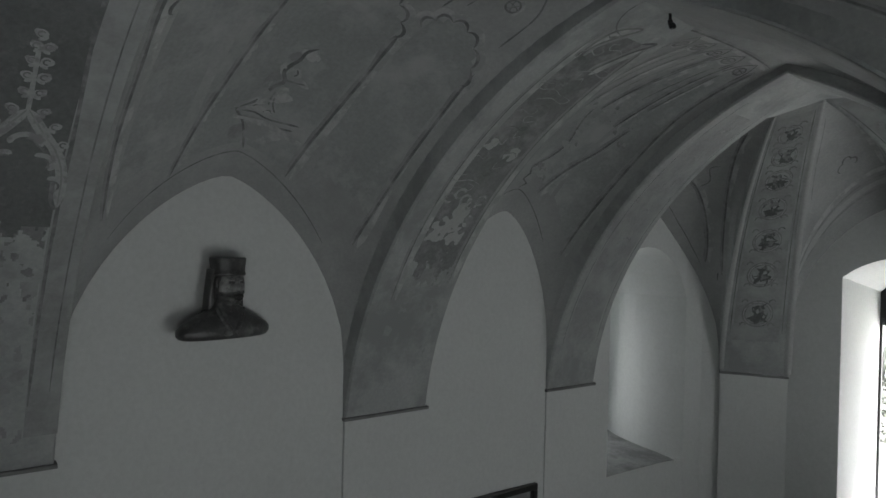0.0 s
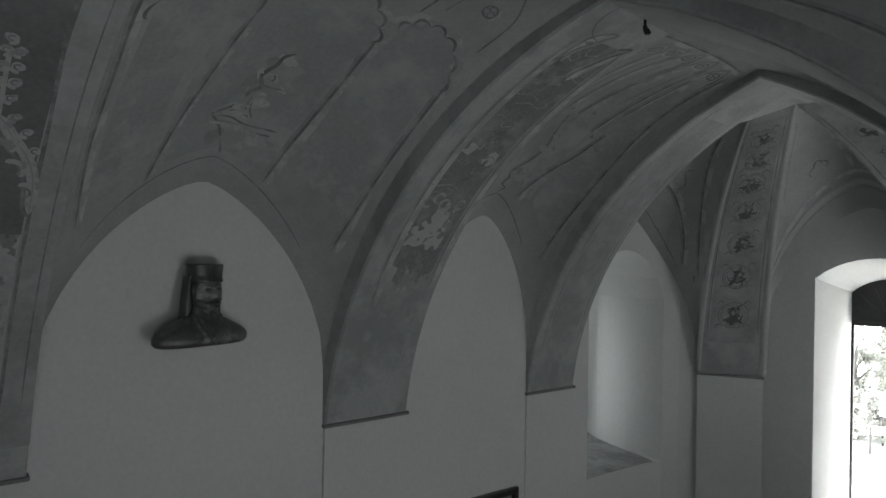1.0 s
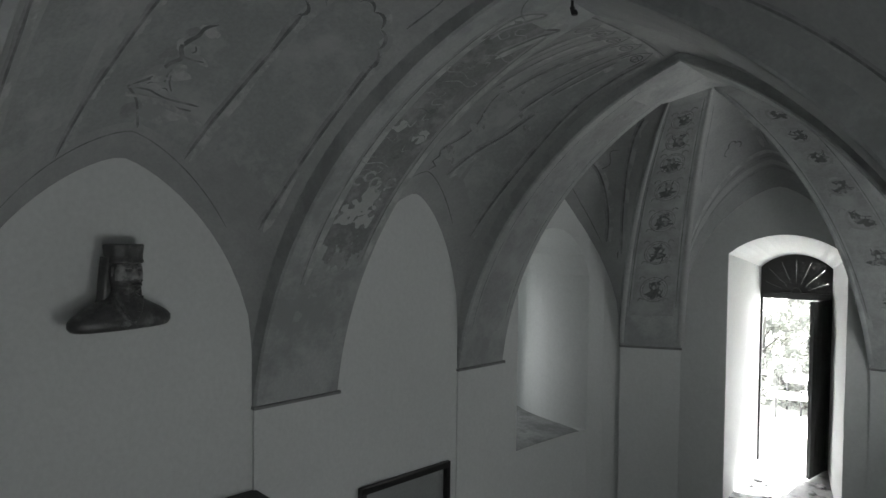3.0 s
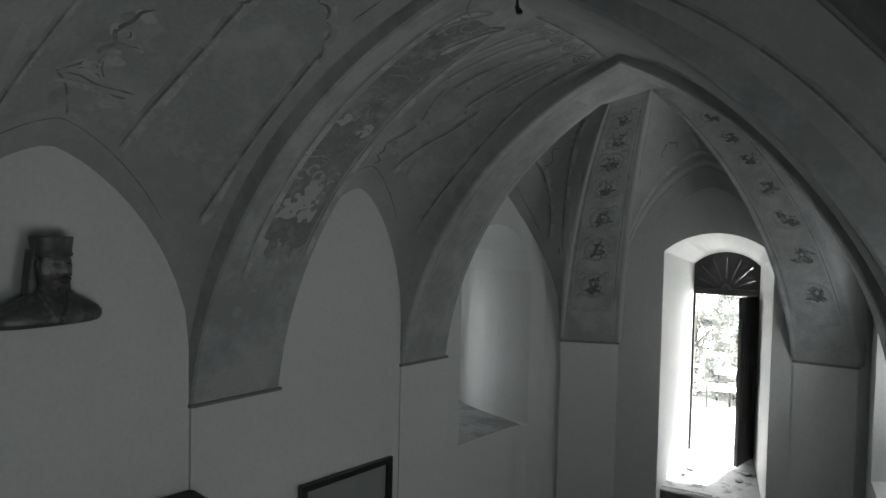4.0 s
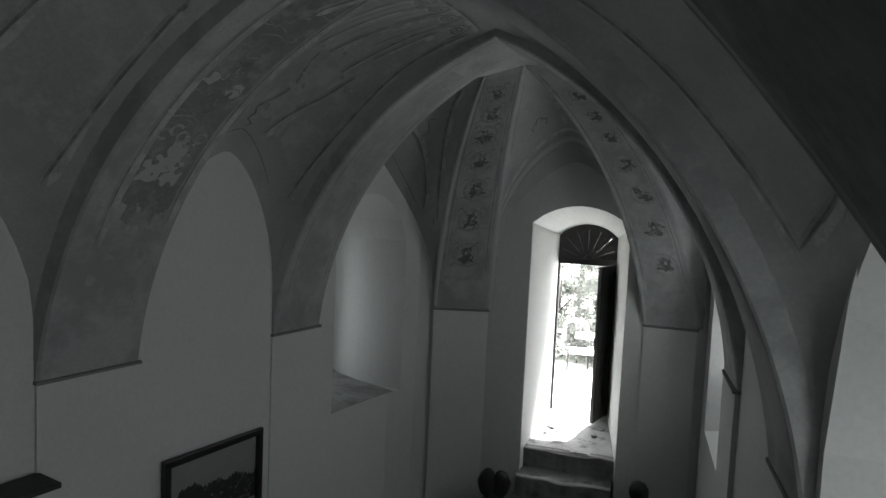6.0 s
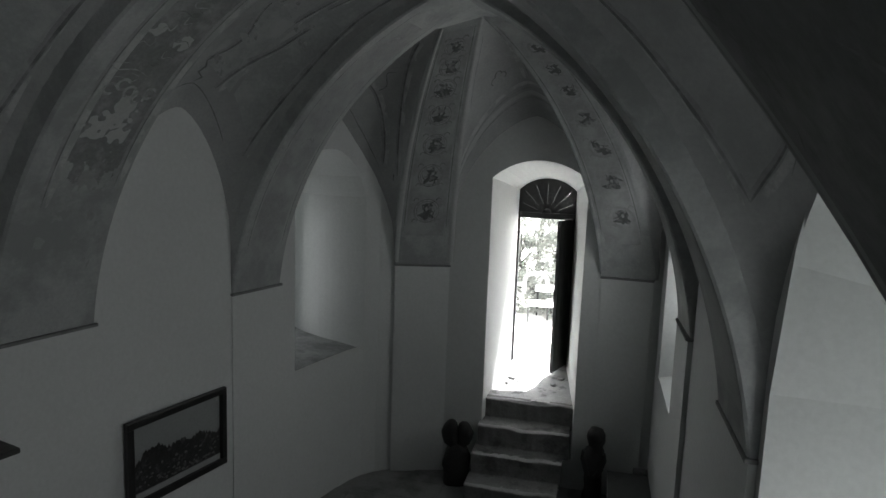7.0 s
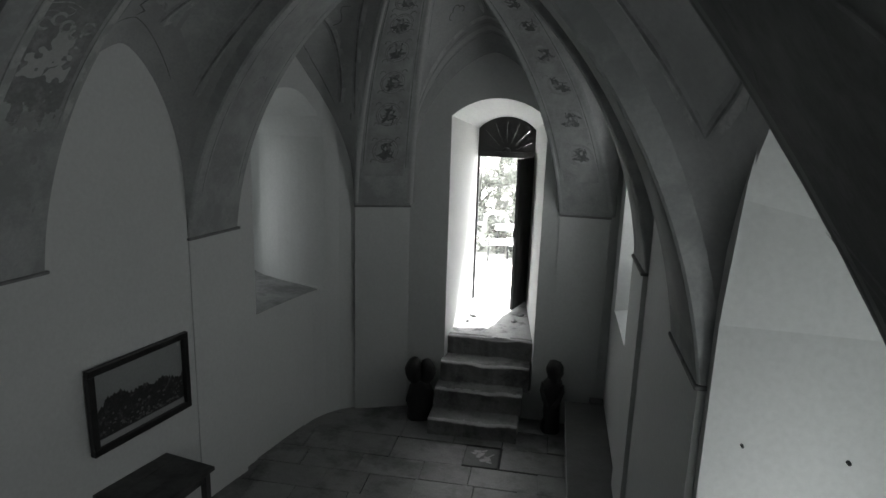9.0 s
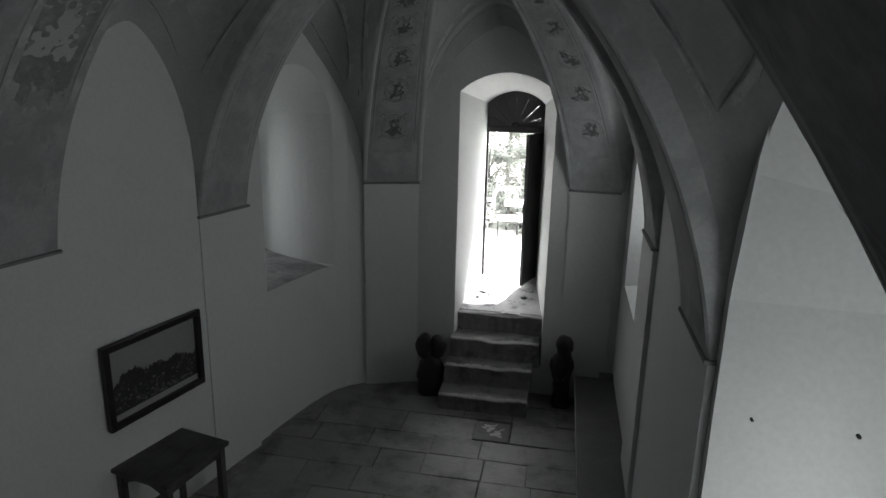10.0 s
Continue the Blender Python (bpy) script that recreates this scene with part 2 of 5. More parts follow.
def wall(name, place, length, top, depth, holes=(), step=0.25, mat=None, bottom=-0.05, label=""):
    """A wall with thickness: place(u, z, d) gives the point at u along it, height z, depth d behind its face.
    A hole is two outlines (u0, u1, sill, spring, rise), at the face and at the back, joined by the reveal; a third
    number rounds the jamb at u1."""
    bm = bmesh.new()
    for side in (0, 1):
        d = depth * side
        cuts = {0.0, length}
        n = max(2, int(length / step))
        cuts |= {length * i / n for i in range(n + 1)}
        for h in holes:
            u0, u1 = h[side][:2]
            cuts = {c for c in cuts if not u0 - 1e-6 < c < u1 + 1e-6}
            cuts |= {lerp(u0, u1, i / 12) for i in range(13)}
        cuts = sorted(cuts)
        for a, b in zip(cuts, cuts[1:]):
            spans = [((bottom, bottom), (top, top))]
            for h in holes:
                u0, u1, sill, spring, rise = h[side]
                if u0 - 1e-6 <= a and b <= u1 + 1e-6:
                    spans = [((bottom, bottom), (sill, sill)), ((arch_top(a, *h[side][:2], spring, rise), arch_top(b, *h[side][:2], spring, rise)), (top, top))]
            for (za, zb), (ya, yb) in spans:
                q = [place(a, za, d), place(b, zb, d), place(b, yb, d), place(a, ya, d)]
                bm.faces.new([bm.verts.new(p) for p in (q if side == 0 else q[::-1])])
    for h in holes:
        loops = []
        for side in (0, 1):
            u0, u1, sill, spring, rise = h[side]
            pts = [(lerp(u0, u1, i / 6), sill) for i in range(6)] + [(u1, lerp(sill, spring, i / 6)) for i in range(6)]
            pts += [(lerp(u1, u0, i / 16), arch_top(lerp(u1, u0, i / 16), u0, u1, spring, rise)) for i in range(16)]
            pts += [(u0, lerp(spring, sill, i / 6)) for i in range(6)]
            loops.append(pts)
        n = len(loops[0])
        rows = []
        flare = h[2] if len(h) > 2 else 0.0
        for k in [j / 12 for j in range(13)]:
            row = []
            for p, q in zip(*loops):
                w = max(0.0, (p[0] - h[0][0]) / (h[0][1] - h[0][0])) ** 3
                row.append(bm.verts.new(place(lerp(p[0], q[0], k) - flare * w * (1 - (1 - k) ** 3 - k), lerp(p[1], q[1], k), depth * k)))
            rows.append(row)
        for r0, r1 in zip(rows, rows[1:]):
            for i in range(n):
                bm.faces.new([r0[i], r0[(i + 1) % n], r1[(i + 1) % n], r1[i]])
    for u in (0.0, length):
        bm.faces.new([bm.verts.new(place(u, z, d)) for z, d in ((bottom, 0), (top, 0), (top, depth), (bottom, depth))])
    bm.faces.new([bm.verts.new(place(u, top, d)) for u, d in ((0, 0), (length, 0), (length, depth), (0, depth))])
    bmesh.ops.remove_doubles(bm, verts=bm.verts, dist=0.0004)
    bmesh.ops.recalc_face_normals(bm, faces=bm.faces)
    return tagged(finish(bm, name, mat or WHITEWASH), label, "wall", kind="structure")


BACK = -2.4
PROUD_EAST = 0.032
SLOPE = Vector((0.2408, 1, 0)).normalized()
OUT_L = Vector((-SLOPE.y, SLOPE.x, 0))
left_start = Vector((wall_left(BACK), BACK, 0))
left_len = (4.745 - BACK) / SLOPE.y


def on_left(u, z, d):
    p = left_start + SLOPE * u
    return p - Vector((west_set(p.y), 0, 0)) + OUT_L * d + Vector((0, 0, z))


wall("wall_west", on_left, left_len, 4.7, 0.75, label="whitewashed plaster wall with pointed wall arches")

WORN_SILL = material("worn_sill_plaster", (0.26, 0.265, 0.265), (0.38, 0.385, 0.385), 7.0, 0.9, 0.4, 60, stain=(0.20, 0.205, 0.205), stain_scale=5.0)
BAY3_LEN = sum((b - a).length for a, b in zip(BAY3, BAY3[1:]))


def on_bay3(u, z, d):
    k = min(max(u / BAY3_LEN, 0), 1)
    p, q = along(BAY3, max(k - 0.12, 0)), along(BAY3, min(k + 0.12, 1))
    t = (q - p).normalized()
    out = Vector((-t.y, t.x, 0))
    if d > 0:
        out = Vector((-0.97, 0.243, 0)).lerp(out, max(0, (k - 0.55) / 0.45)).normalized()
    return along(BAY3, k) + out * d + Vector((0, 0, z))


wall("wall_northwest", on_bay3, BAY3_LEN, 4.7, 0.95, [((0.24, 1.20, 1.34, 2.80, 0.44), (0.36, 1.18, 1.40, 2.80, 0.40), 0.20)], step=0.06, label="whitewashed wall of the apse with a deep splayed window")


bm = shell(lambda u, v: on_bay3(lerp(lerp(0.245, 0.363, v), lerp(1.113, 1.175, v), u), lerp(1.345, 1.403, v) + 0.006 * noise.noise((u * 6, v * 6, 2)), 0.002 + 0.94 * v), 14, 14, (0, 0, -0.03))
tagged(finish(bm, "window_sill", WORN_SILL), "worn grey plaster sill of the deep window", "sill", kind="structure")


def on_right(u, z, d):
    return Vector((0.60 + PROUD_EAST + d, 6.6 - u, z))


wall("wall_east", on_right, 6.6 - BACK, 4.7, 0.75, [((6.6 - 5.90, 6.6 - 5.00, 1.34, 2.70, 0.44), (6.6 - 5.75, 6.6 - 5.20, 1.50, 2.55, 0.27)),
      ((6.6 - 2.41, 6.6 - 1.00, 1.0, 2.42, 1.20), (6.6 - 2.26, 6.6 - 1.05, 1.2, 2.45, 0.80)),
      ((6.6 + 0.20, 6.6 + 1.60, 1.0, 2.45, 1.00), (6.6 + 0.35, 6.6 + 1.45, 1.1, 2.40, 0.80))], label="whitewashed plaster wall with hammered nail holes")


def on_door(u, z, d):
    return Vector((-1.95 + u, 6.235 + d, z))


DOOR_IN = (-0.990 + 1.95, -0.086 + 1.95, 0.30, 3.03, 0.175)
DOOR_OUT = (-0.865 + 1.95, -0.232 + 1.95, 0.72, 2.87, 0.135)
DOOR_Y = 7.50
wall("wall_north", on_door, 2.65, 4.7, DOOR_Y - 6.235, [(DOOR_IN, DOOR_OUT)], step=0.2, label="whitewashed end wall with a deep arched doorway")


def on_back(u, z, d):
    return Vector((0.7 - u, BACK - d, z))


wall("wall_south", on_back, 5.2, 4.7, 0.6, label="plain whitewashed wall")

# unseen slab over the vaults, added to block the sky
finish(box((-5.4, BACK - 0.7, 4.7), (1.6, 7.6, 4.95)), "roof_slab", SILL_STONE)
tagged(bpy.data.objects["roof_slab"], "unseen grey slab over the vaults, added to block sky light", "roof", kind="structure")


def vault(name, cell, label, nu=28, nv=26, mat=None):
    bm = bmesh.new()
    grid(bm, lambda u, v: cell_point(cell, u, v), nu, nv)
    bmesh.ops.remove_doubles(bm, verts=bm.verts, dist=0.0004)
    # a back 6 cm above
    geom = bmesh.ops.extrude_face_region(bm, geom=list(bm.faces))
    for v in [g for g in geom["geom"] if isinstance(g, bmesh.types.BMVert)]:
        v.co += Vector((0, 0, 0.07))
    bmesh.ops.recalc_face_normals(bm, faces=bm.faces)
    return tagged(finish(bm, name, mat or FRESCO, smooth=True), label, "vault", kind="structure")


CELLS = {"near_left": nave_cell(0, "l"), "near_right": nave_cell(0, "r"), "mid_left": nave_cell(1, "l"), "mid_right": nave_cell(1, "r"),
         "apse_left": apse_left(), "apse_door": apse_door(), "apse_right": apse_right()}
VAULTS = {}
for key, cell in CELLS.items():
    VAULTS[key] = vault("ceiling_vault", cell, "grey frescoed vault cell with painted Gothic tracery")


def rear_cell(side):
    def foot(u):
        y = lerp(BACK, 0.42, u)
        return Vector((wall_left(y) - west_set(y) - 0.003 if side == "l" else 0.632, y, SPRING + pointed(u, 1.4, 1.3)))

    def crown(u):
        y = lerp(BACK, 0.42, u)
        return Vector(((wall_left(y) + 0.6) / 2, y, CROWN + 0.02))
    return foot, crown, 0.148, 0.148


for side in "lr":
    vault("ceiling_vault", rear_cell(side), "grey frescoed vault cell", 14, 14)


def arch_band(i):
    """A broad flat transverse arch: soffit, two sides, both halves."""
    bm = bmesh.new()
    n = 40
    for side in "lr":
        rows = []
        for j in range(n + 1):
            t = j / n
            a, b = band_edge(i, 0, side, t), band_edge(i, 1, side, t)
            up_a, up_b = band_edge(i, 0, side, t, 0.16), band_edge(i, 1, side, t, 0.16)
            soft = 0.012
            ab = (b - a).normalized() * soft
            la, lb = (up_a - a).normalized() * soft, (up_b - b).normalized() * soft
            rows.append([bm.verts.new(p) for p in (up_a, a + la, a + ab, a.lerp(b, 0.33), a.lerp(b, 0.66), b - ab, b + lb, up_b)])
        for r0, r1 in zip(rows, rows[1:]):
            for k in range(7):
                bm.faces.new([r0[k], r0[k + 1], r1[k + 1], r1[k]])
    bmesh.ops.remove_doubles(bm, verts=bm.verts, dist=0.001)
    bmesh.ops.recalc_face_normals(bm, faces=bm.faces)
    return tagged(finish(bm, "arch", FRESCO_BAND, smooth=False), "broad pointed transverse arch with faded painted ornament", "arch", kind="structure")


ARCHES = [arch_band(i) for i in range(3)]


def corner_rib(i):
    bm = bmesh.new()
    n = 30
    rows = []
    for j in range(n + 1):
        t = j / n
        row = [corner_band(i, 0, t, 0.10)] + [corner_band(i, e / 4, t) for e in range(5)] + [corner_band(i, 1, t, 0.10)]
        rows.append([bm.verts.new(p) for p in row])
    for r0, r1 in zip(rows, rows[1:]):
        for k in range(6):
            bm.faces.new([r0[k], r0[k + 1], r1[k + 1], r1[k]])
    bmesh.ops.recalc_face_normals(bm, faces=bm.faces)
    return tagged(finish(bm, "corner_arch", FRESCO_BAND), "tapering painted corner band of the apse vault", "arch", kind="structure")


RIBS = [corner_rib(0), corner_rib(1)]

# the small flat field where the corner bands meet the last arch
a2 = Vector(((BANDS[2][1][0][0] + BANDS[2][1][1][0]) / 2, 4.70, CROWN - 0.03))
bm = bmesh.new()
tip = [a2 + Vector((-0.30, 0, -0.16)), a2 + Vector((0, 0, 0.0)), a2 + Vector((0.30, 0, -0.16))]
far = [K_LEFT + Vector((-0.02, 0.05, -0.004)), K_MID + Vector((0, 0.06, -0.004)), K_RIGHT + Vector((0.02, 0.05, -0.03))]
grid(bm, lambda u, v: (tip[0].lerp(tip[1], u * 2) if u < 0.5 else tip[1].lerp(tip[2], u * 2 - 1)).lerp(far[0].lerp(far[1], u * 2) if u < 0.5 else far[1].lerp(far[2], u * 2 - 1), v), 8, 6)
bmesh.ops.recalc_face_normals(bm, faces=bm.faces)
tagged(finish(bm, "ceiling_crown", FRESCO_BAND, smooth=True), "pale crown of the apse vault", "vault", kind="structure")


# pilasters under the arches and their thin imposts
def pilaster(a, b, out, depth=WEST_SET + 0.03):
    a, b, out = Vector((*a, 0)), Vector((*b, 0)), Vector((*out, 0)).normalized()
    bm = bmesh.new()
    w = (b - a).normalized()

    def slab(z0, z1, o, grow):
        p, q = a - w * grow, b + w * grow
        vs = [bm.verts.new(Vector((v.x, v.y, z))) for z in (z0, z1) for v in (p - out * o, q - out * o, q + out * depth, p + out * depth)]
        for f in ((0, 1, 2, 3), (4, 5, 6, 7), (0, 1, 5, 4), (1, 2, 6, 5), (2, 3, 7, 6), (3, 0, 4, 7)):
            bm.faces.new([vs[k] for k in f])
    slab(-0.02, SPRING - 0.02, 0.0, 0.0)
    bmesh.ops.recalc_face_normals(bm, faces=bm.faces)
    shaft = tagged(finish(bm, "pilaster", WHITEWASH), "flat whitewashed pilaster under a painted arch", "pilaster", kind="structure")
    bm = bmesh.new()
    slab(SPRING - 0.018, SPRING + 0.002, 0.016, 0.010)
    bmesh.ops.recalc_face_normals(bm, faces=bm.faces)
    es = list(bm.edges)
    bmesh.ops.bevel(bm, geom=es, offset=0.004, segments=1, affect="EDGES")
    part("impost", bm, IMPOST, shaft, "thin dark grey impost moulding")


IMPOST = material("impost_stone", (0.16, 0.16, 0.16), (0.26, 0.26, 0.26), 12.0, 0.9, 0.4, 60)
for near, far in BANDS:
    pilaster(near[0], far[0], (-1, 0.2408))
    pilaster((0.60, near[1][1]), (0.60, far[1][1]), (1, 0))
pilaster(P3[0].xy, P3[1].xy, (-0.31, 0.95))
pilaster(P4[0].xy, P4[1].xy, (0.14, 0.99))

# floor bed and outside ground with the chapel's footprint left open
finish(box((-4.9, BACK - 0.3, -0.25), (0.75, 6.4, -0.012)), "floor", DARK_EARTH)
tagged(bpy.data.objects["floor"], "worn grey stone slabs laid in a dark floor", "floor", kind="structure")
bm = bmesh.new()
X0, X1, Y0, Y1, FAR = -4.2, 1.2, BACK - 0.4, DOOR_Y - 0.1, 900.0
for lo, hi in (((-FAR, Y1), (FAR, FAR)), ((-FAR, -FAR), (FAR, Y0)), ((-FAR, Y0), (X0, Y1)), ((X1, Y0), (FAR, Y1))):
    bm.faces.new([bm.verts.new((x, y, 0.80)) for x, y in (lo, (hi[0], lo[1]), hi, (lo[0], hi[1]))])
tagged(finish(bm, "ground", GRAVEL), "pale sunlit gravel yard", "ground", kind="structure")


# unseen panes in the window openings, tinted dark to cut the sky light
DIMMING_GLASS = bpy.data.materials.new("sky_dimming_glass")
DIMMING_GLASS.use_nodes = True
gn = DIMMING_GLASS.node_tree
tr = gn.nodes.new("ShaderNodeBsdfTransparent")
tr.inputs["Color"].default_value = (0.22, 0.23, 0.23, 1)
gl = gn.nodes.new("ShaderNodeBsdfGlossy")
gl.inputs["Roughness"].default_value = 0.15
mx = gn.nodes.new("ShaderNodeMixShader")
mx.inputs["Fac"].default_value = 0.06
gn.links.new(tr.outputs[0], mx.inputs[1])
gn.links.new(gl.outputs[0], mx.inputs[2])
gn.links.new(mx.outputs[0], gn.nodes["Material Output"].inputs["Surface"])


def window_pane(name, place, depth, u0, u1, z0, z1, label):
    bm = shell(lambda u, v: place(lerp(u0 - 0.05, u1 + 0.05, u), lerp(z0 - 0.05, z1 + 0.05, v), depth), 1, 1, place(u0, z0, depth + 0.012) - place(u0, z0, depth))
    return tagged(finish(bm, name, DIMMING_GLASS), label, "window", kind="structure")


window_pane("window_1", on_bay3, 0.90, 0.36, 1.18, 1.35, 3.25, "unseen window pane in a deep splay, tinted to dim the sky light")
window_pane("window_2", on_right, 0.71, 6.6 - 5.75, 6.6 - 5.20, 1.45, 2.85, "unseen window pane in a deep splay, tinted to dim the sky light")
window_pane("window_3", on_right, 0.71, 6.6 - 2.24, 6.6 - 1.05, 1.15, 3.25, "unseen window pane in a deep splay, tinted to dim the sky light")
window_pane("window_4", on_right, 0.71, 6.6 + 0.35, 6.6 + 1.45, 1.05, 3.25, "unseen window pane in a deep splay, tinted to dim the sky light")


# gallery floor on which the camera stands, over the rear of the chapel; unseen, added to block rear window light
tagged(finish(box((wall_left(BACK) - 0.2, BACK - 0.1, 1.44), (0.66, 1.15, 1.60), 0.01), "gallery_floor", DARK_WOOD), "unseen dark wooden gallery floor over the rear of the chapel, blocking window light", "gallery", kind="structure")


# ---------------------------------------------------------------- doorway
STEPS = [(5.71, 0.17, -1.045, -0.185), (5.95, 0.38, -1.025, -0.165), (6.14, 0.59, -1.005, -0.115), (6.37, 0.79, -0.985, -0.095)]


def stone_step(k):
    y, z, x0, x1 = STEPS[k]
    back = STEPS[k + 1][0] + 0.06 if k < 3 else 6.45
    bm = bmesh.new()
    n = 48

    def top(u, v):
        x = lerp(x0, x1, u)
        wear = 0.022 * math.exp(-((u - 0.5) / 0.28) ** 2) * math.exp(-v * 2.5)
        yy = y + 0.022 * noise.noise((x * 5, k * 3.1, 0)) + 0.008 * noise.noise((x * 21, k * 1.7, 4)) + 0.012 * math.sin(u * 3.1)
        return Vector((x, lerp(yy, back, v ** 1.6), z - wear + (0.012 * noise.noise((x * 6, k * 5, k)) + 0.005 * noise.noise((x * 23, v * 3, k))) * (1 - v)))
    grid(bm, top, n, 10)

    def nose(u, v):
        p = top(u, 0)
        ang = v * math.pi / 2
        return Vector((p.x, p.y - 0.018 * math.sin(ang), p.z - 0.018 * (1 - math.cos(ang)) - 0.0))
    grid(bm, nose, n, 4)

    def riser(u, v):
        p = nose(u, 1)
        return Vector((p.x, p.y + 0.015 * math.sin(v * 3.0), lerp(p.z, (STEPS[k - 1][1] - 0.04) if k else -0.03, v)))
    grid(bm, riser, n, 5)
    for u in (0, 1):
        f = [top(u, 0), nose(u, 1), riser(u, 1), Vector((riser(u, 1).x, back, riser(u, 1).z)), top(u, 1)]
        bm.faces.new([bm.verts.new(p) for p in f])
    bmesh.ops.remove_doubles(bm, verts=bm.verts, dist=0.0005)
    bmesh.ops.recalc_face_normals(bm, faces=bm.faces)
    # the worn nose, with door light painted in: a ragged, paler strip at the front edge
    for f in bm.faces:
        c = f.calc_center_median()
        u = (c.x - x0) / (x1 - x0)
        edge = top(min(max(u, 0), 1), 0)
        if c.y < edge.y + 0.026 + 0.020 * noise.noise((c.x * 12, k * 7, 1)) and c.z > edge.z - 0.013:
            f.material_index = 1
    return bm


stairs = thing("stone_stairs", "four worn grey stone steps up to the open door", "stairs", kind="structure")
for k in range(4):
    part("step", stone_step(k), STEP_STONE, stairs, smooth=True).data.materials.append(STEP_WORN_LIT)
bm = shell(lambda u, v: Vector((lerp(-0.985 + 0.10 * v, -0.09 - 0.12 * v, u), lerp(6.40, 7.62, v), 0.785 + 0.085 * v + 0.02 * noise.noise((u * 4, v * 5, 7)))), 20, 20, (0, 0, -0.25))
part("threshold", bm, SILL_STONE, stairs, "broken pale stone threshold in the doorway", smooth=True)


# ---------------------------------------------------------------- the door
door = thing("arched_door", "dark wooden door, its narrow leaf open inwards under a fan of slits", "door", (0, DOOR_Y, 0))
DX0, DX1, DZ, DTOP = -0.865, -0.232, 0.86, 2.60
mid_x = (DX0 + DX1) / 2


def fan_panel():
    """Solid arched panel with seven narrow slits that spread like rays."""
    bm = bmesh.new()
    rays = [90 + (i - 3) * 22 for i in range(7)]
    edges = [0.0]
    for a in rays:
        edges += [a - 0.32, a + 0.32]
    edges += [180.0]
    fine = []
    for a, b in zip(edges, edges[1:]):
        n = max(1, int((b - a) / 6))
        fine += [(lerp(a, b, i / n), lerp(a, b, (i + 1) / n)) for i in range(n)]

    def rim(a):
        c, s = math.cos(radians(a)), math.sin(radians(a))
        lo, hi = 0.0, 1.0
        for _ in range(30):
            r = (lo + hi) / 2
            x, z = mid_x + c * r, DTOP + s * r
            ok = DX0 - 0.03 <= x <= DX1 + 0.03 and z <= arch_top(x, DX0 - 0.03, DX1 + 0.03, 2.885, 0.15)
            lo, hi = (r, hi) if ok else (lo, r)
        return lo
    for a, b in fine:
        c = (a + b) / 2
        slit = any(abs(c - r) < 0.33 for r in rays)
        ra, rb = rim(a), rim(b)
        r1 = min(ra, rb) * 0.80
        bands = [(0.012, 0.12), (r1, None)] if slit else [(0.012, None)]
        for r0, rr in bands:
            pts = [(a, r0), (b, r0), (b, rr or rb), (a, rr or ra)]
            ring = [Vector((mid_x + math.cos(radians(t)) * r, 0, DTOP + math.sin(radians(t)) * r)) for t, r in pts]
            vs = [bm.verts.new(p + Vector((0, dy, 0))) for dy in (-0.03, 0.012) for p in ring]
            for f in ((0, 1, 2, 3), (7, 6, 5, 4), (0, 4, 5, 1), (1, 5, 6, 2), (2, 6, 7, 3), (3, 7, 4, 0)):
                bm.faces.new([vs[k] for k in f])
    return bm


panel = part("fan_panel", fan_panel(), DOOR_WOOD, door, "dark arched panel pierced by ray-shaped slits")
part("transom", box((DX0, -0.05, DTOP - 0.045), (DX1, 0.03, DTOP + 0.02), 0.006), DOOR_WOOD, door)
bm = bmesh.new()
bmesh.ops.create_uvsphere(bm, u_segments=16, v_segments=8, radius=0.05)
for v in bm.verts:
    v.co = Vector((mid_x + v.co.x, -0.03 + v.co.y * 0.35, DTOP + 0.02 + max(0, v.co.z)))
part("boss", bm, DOOR_WOOD, door, smooth=True)
part("frame_post", box((DX0 - 0.005, -0.03, DZ), (DX0 + 0.018, 0.04, DTOP), 0.003), DOOR_WOOD, door)
part("frame_post", box((DX1 - 0.03, -0.03, DZ), (DX1 + 0.005, 0.04, DTOP), 0.003), DOOR_WOOD, door)

leaf_turn = Matrix.Translation((DX1 - 0.03, -0.03, 0)) @ Matrix.Rotation(math.atan2(-0.37, -0.12), 4, "Z")
bm = bmesh.new()
for i in range(4):
    add_box(bm, (i * 0.096 + 0.001, -0.018, DZ + 0.012), (i * 0.096 + 0.095, 0.018, DTOP - 0.03), 0.004, leaf_turn)
leaf = part("door_leaf", bm, DOOR_WOOD, door, "open plank door leaf of nearly black wood")
for z in (1.08, 1.72, 2.42):
    part("ledge_board", box((0.01, -0.032, z - 0.05), (0.355, -0.018, z + 0.05), 0.005, leaf_turn), DOOR_WOOD, leaf)
part("brace", box((0.015, 0.018, DZ + 0.1), (0.055, 0.04, DTOP - 0.1), 0.005, leaf_turn), DOOR_WOOD, leaf)
part("bolt", box((0.28, -0.045, 1.66), (0.335, -0.032, 1.80), 0.004, leaf_turn), IRON := material("dark_iron", (0.03, 0.03, 0.03), (0.06, 0.06, 0.06), 20.0, 0.45, 0.3, 90, metal=0.8), leaf, "dark iron bolt")

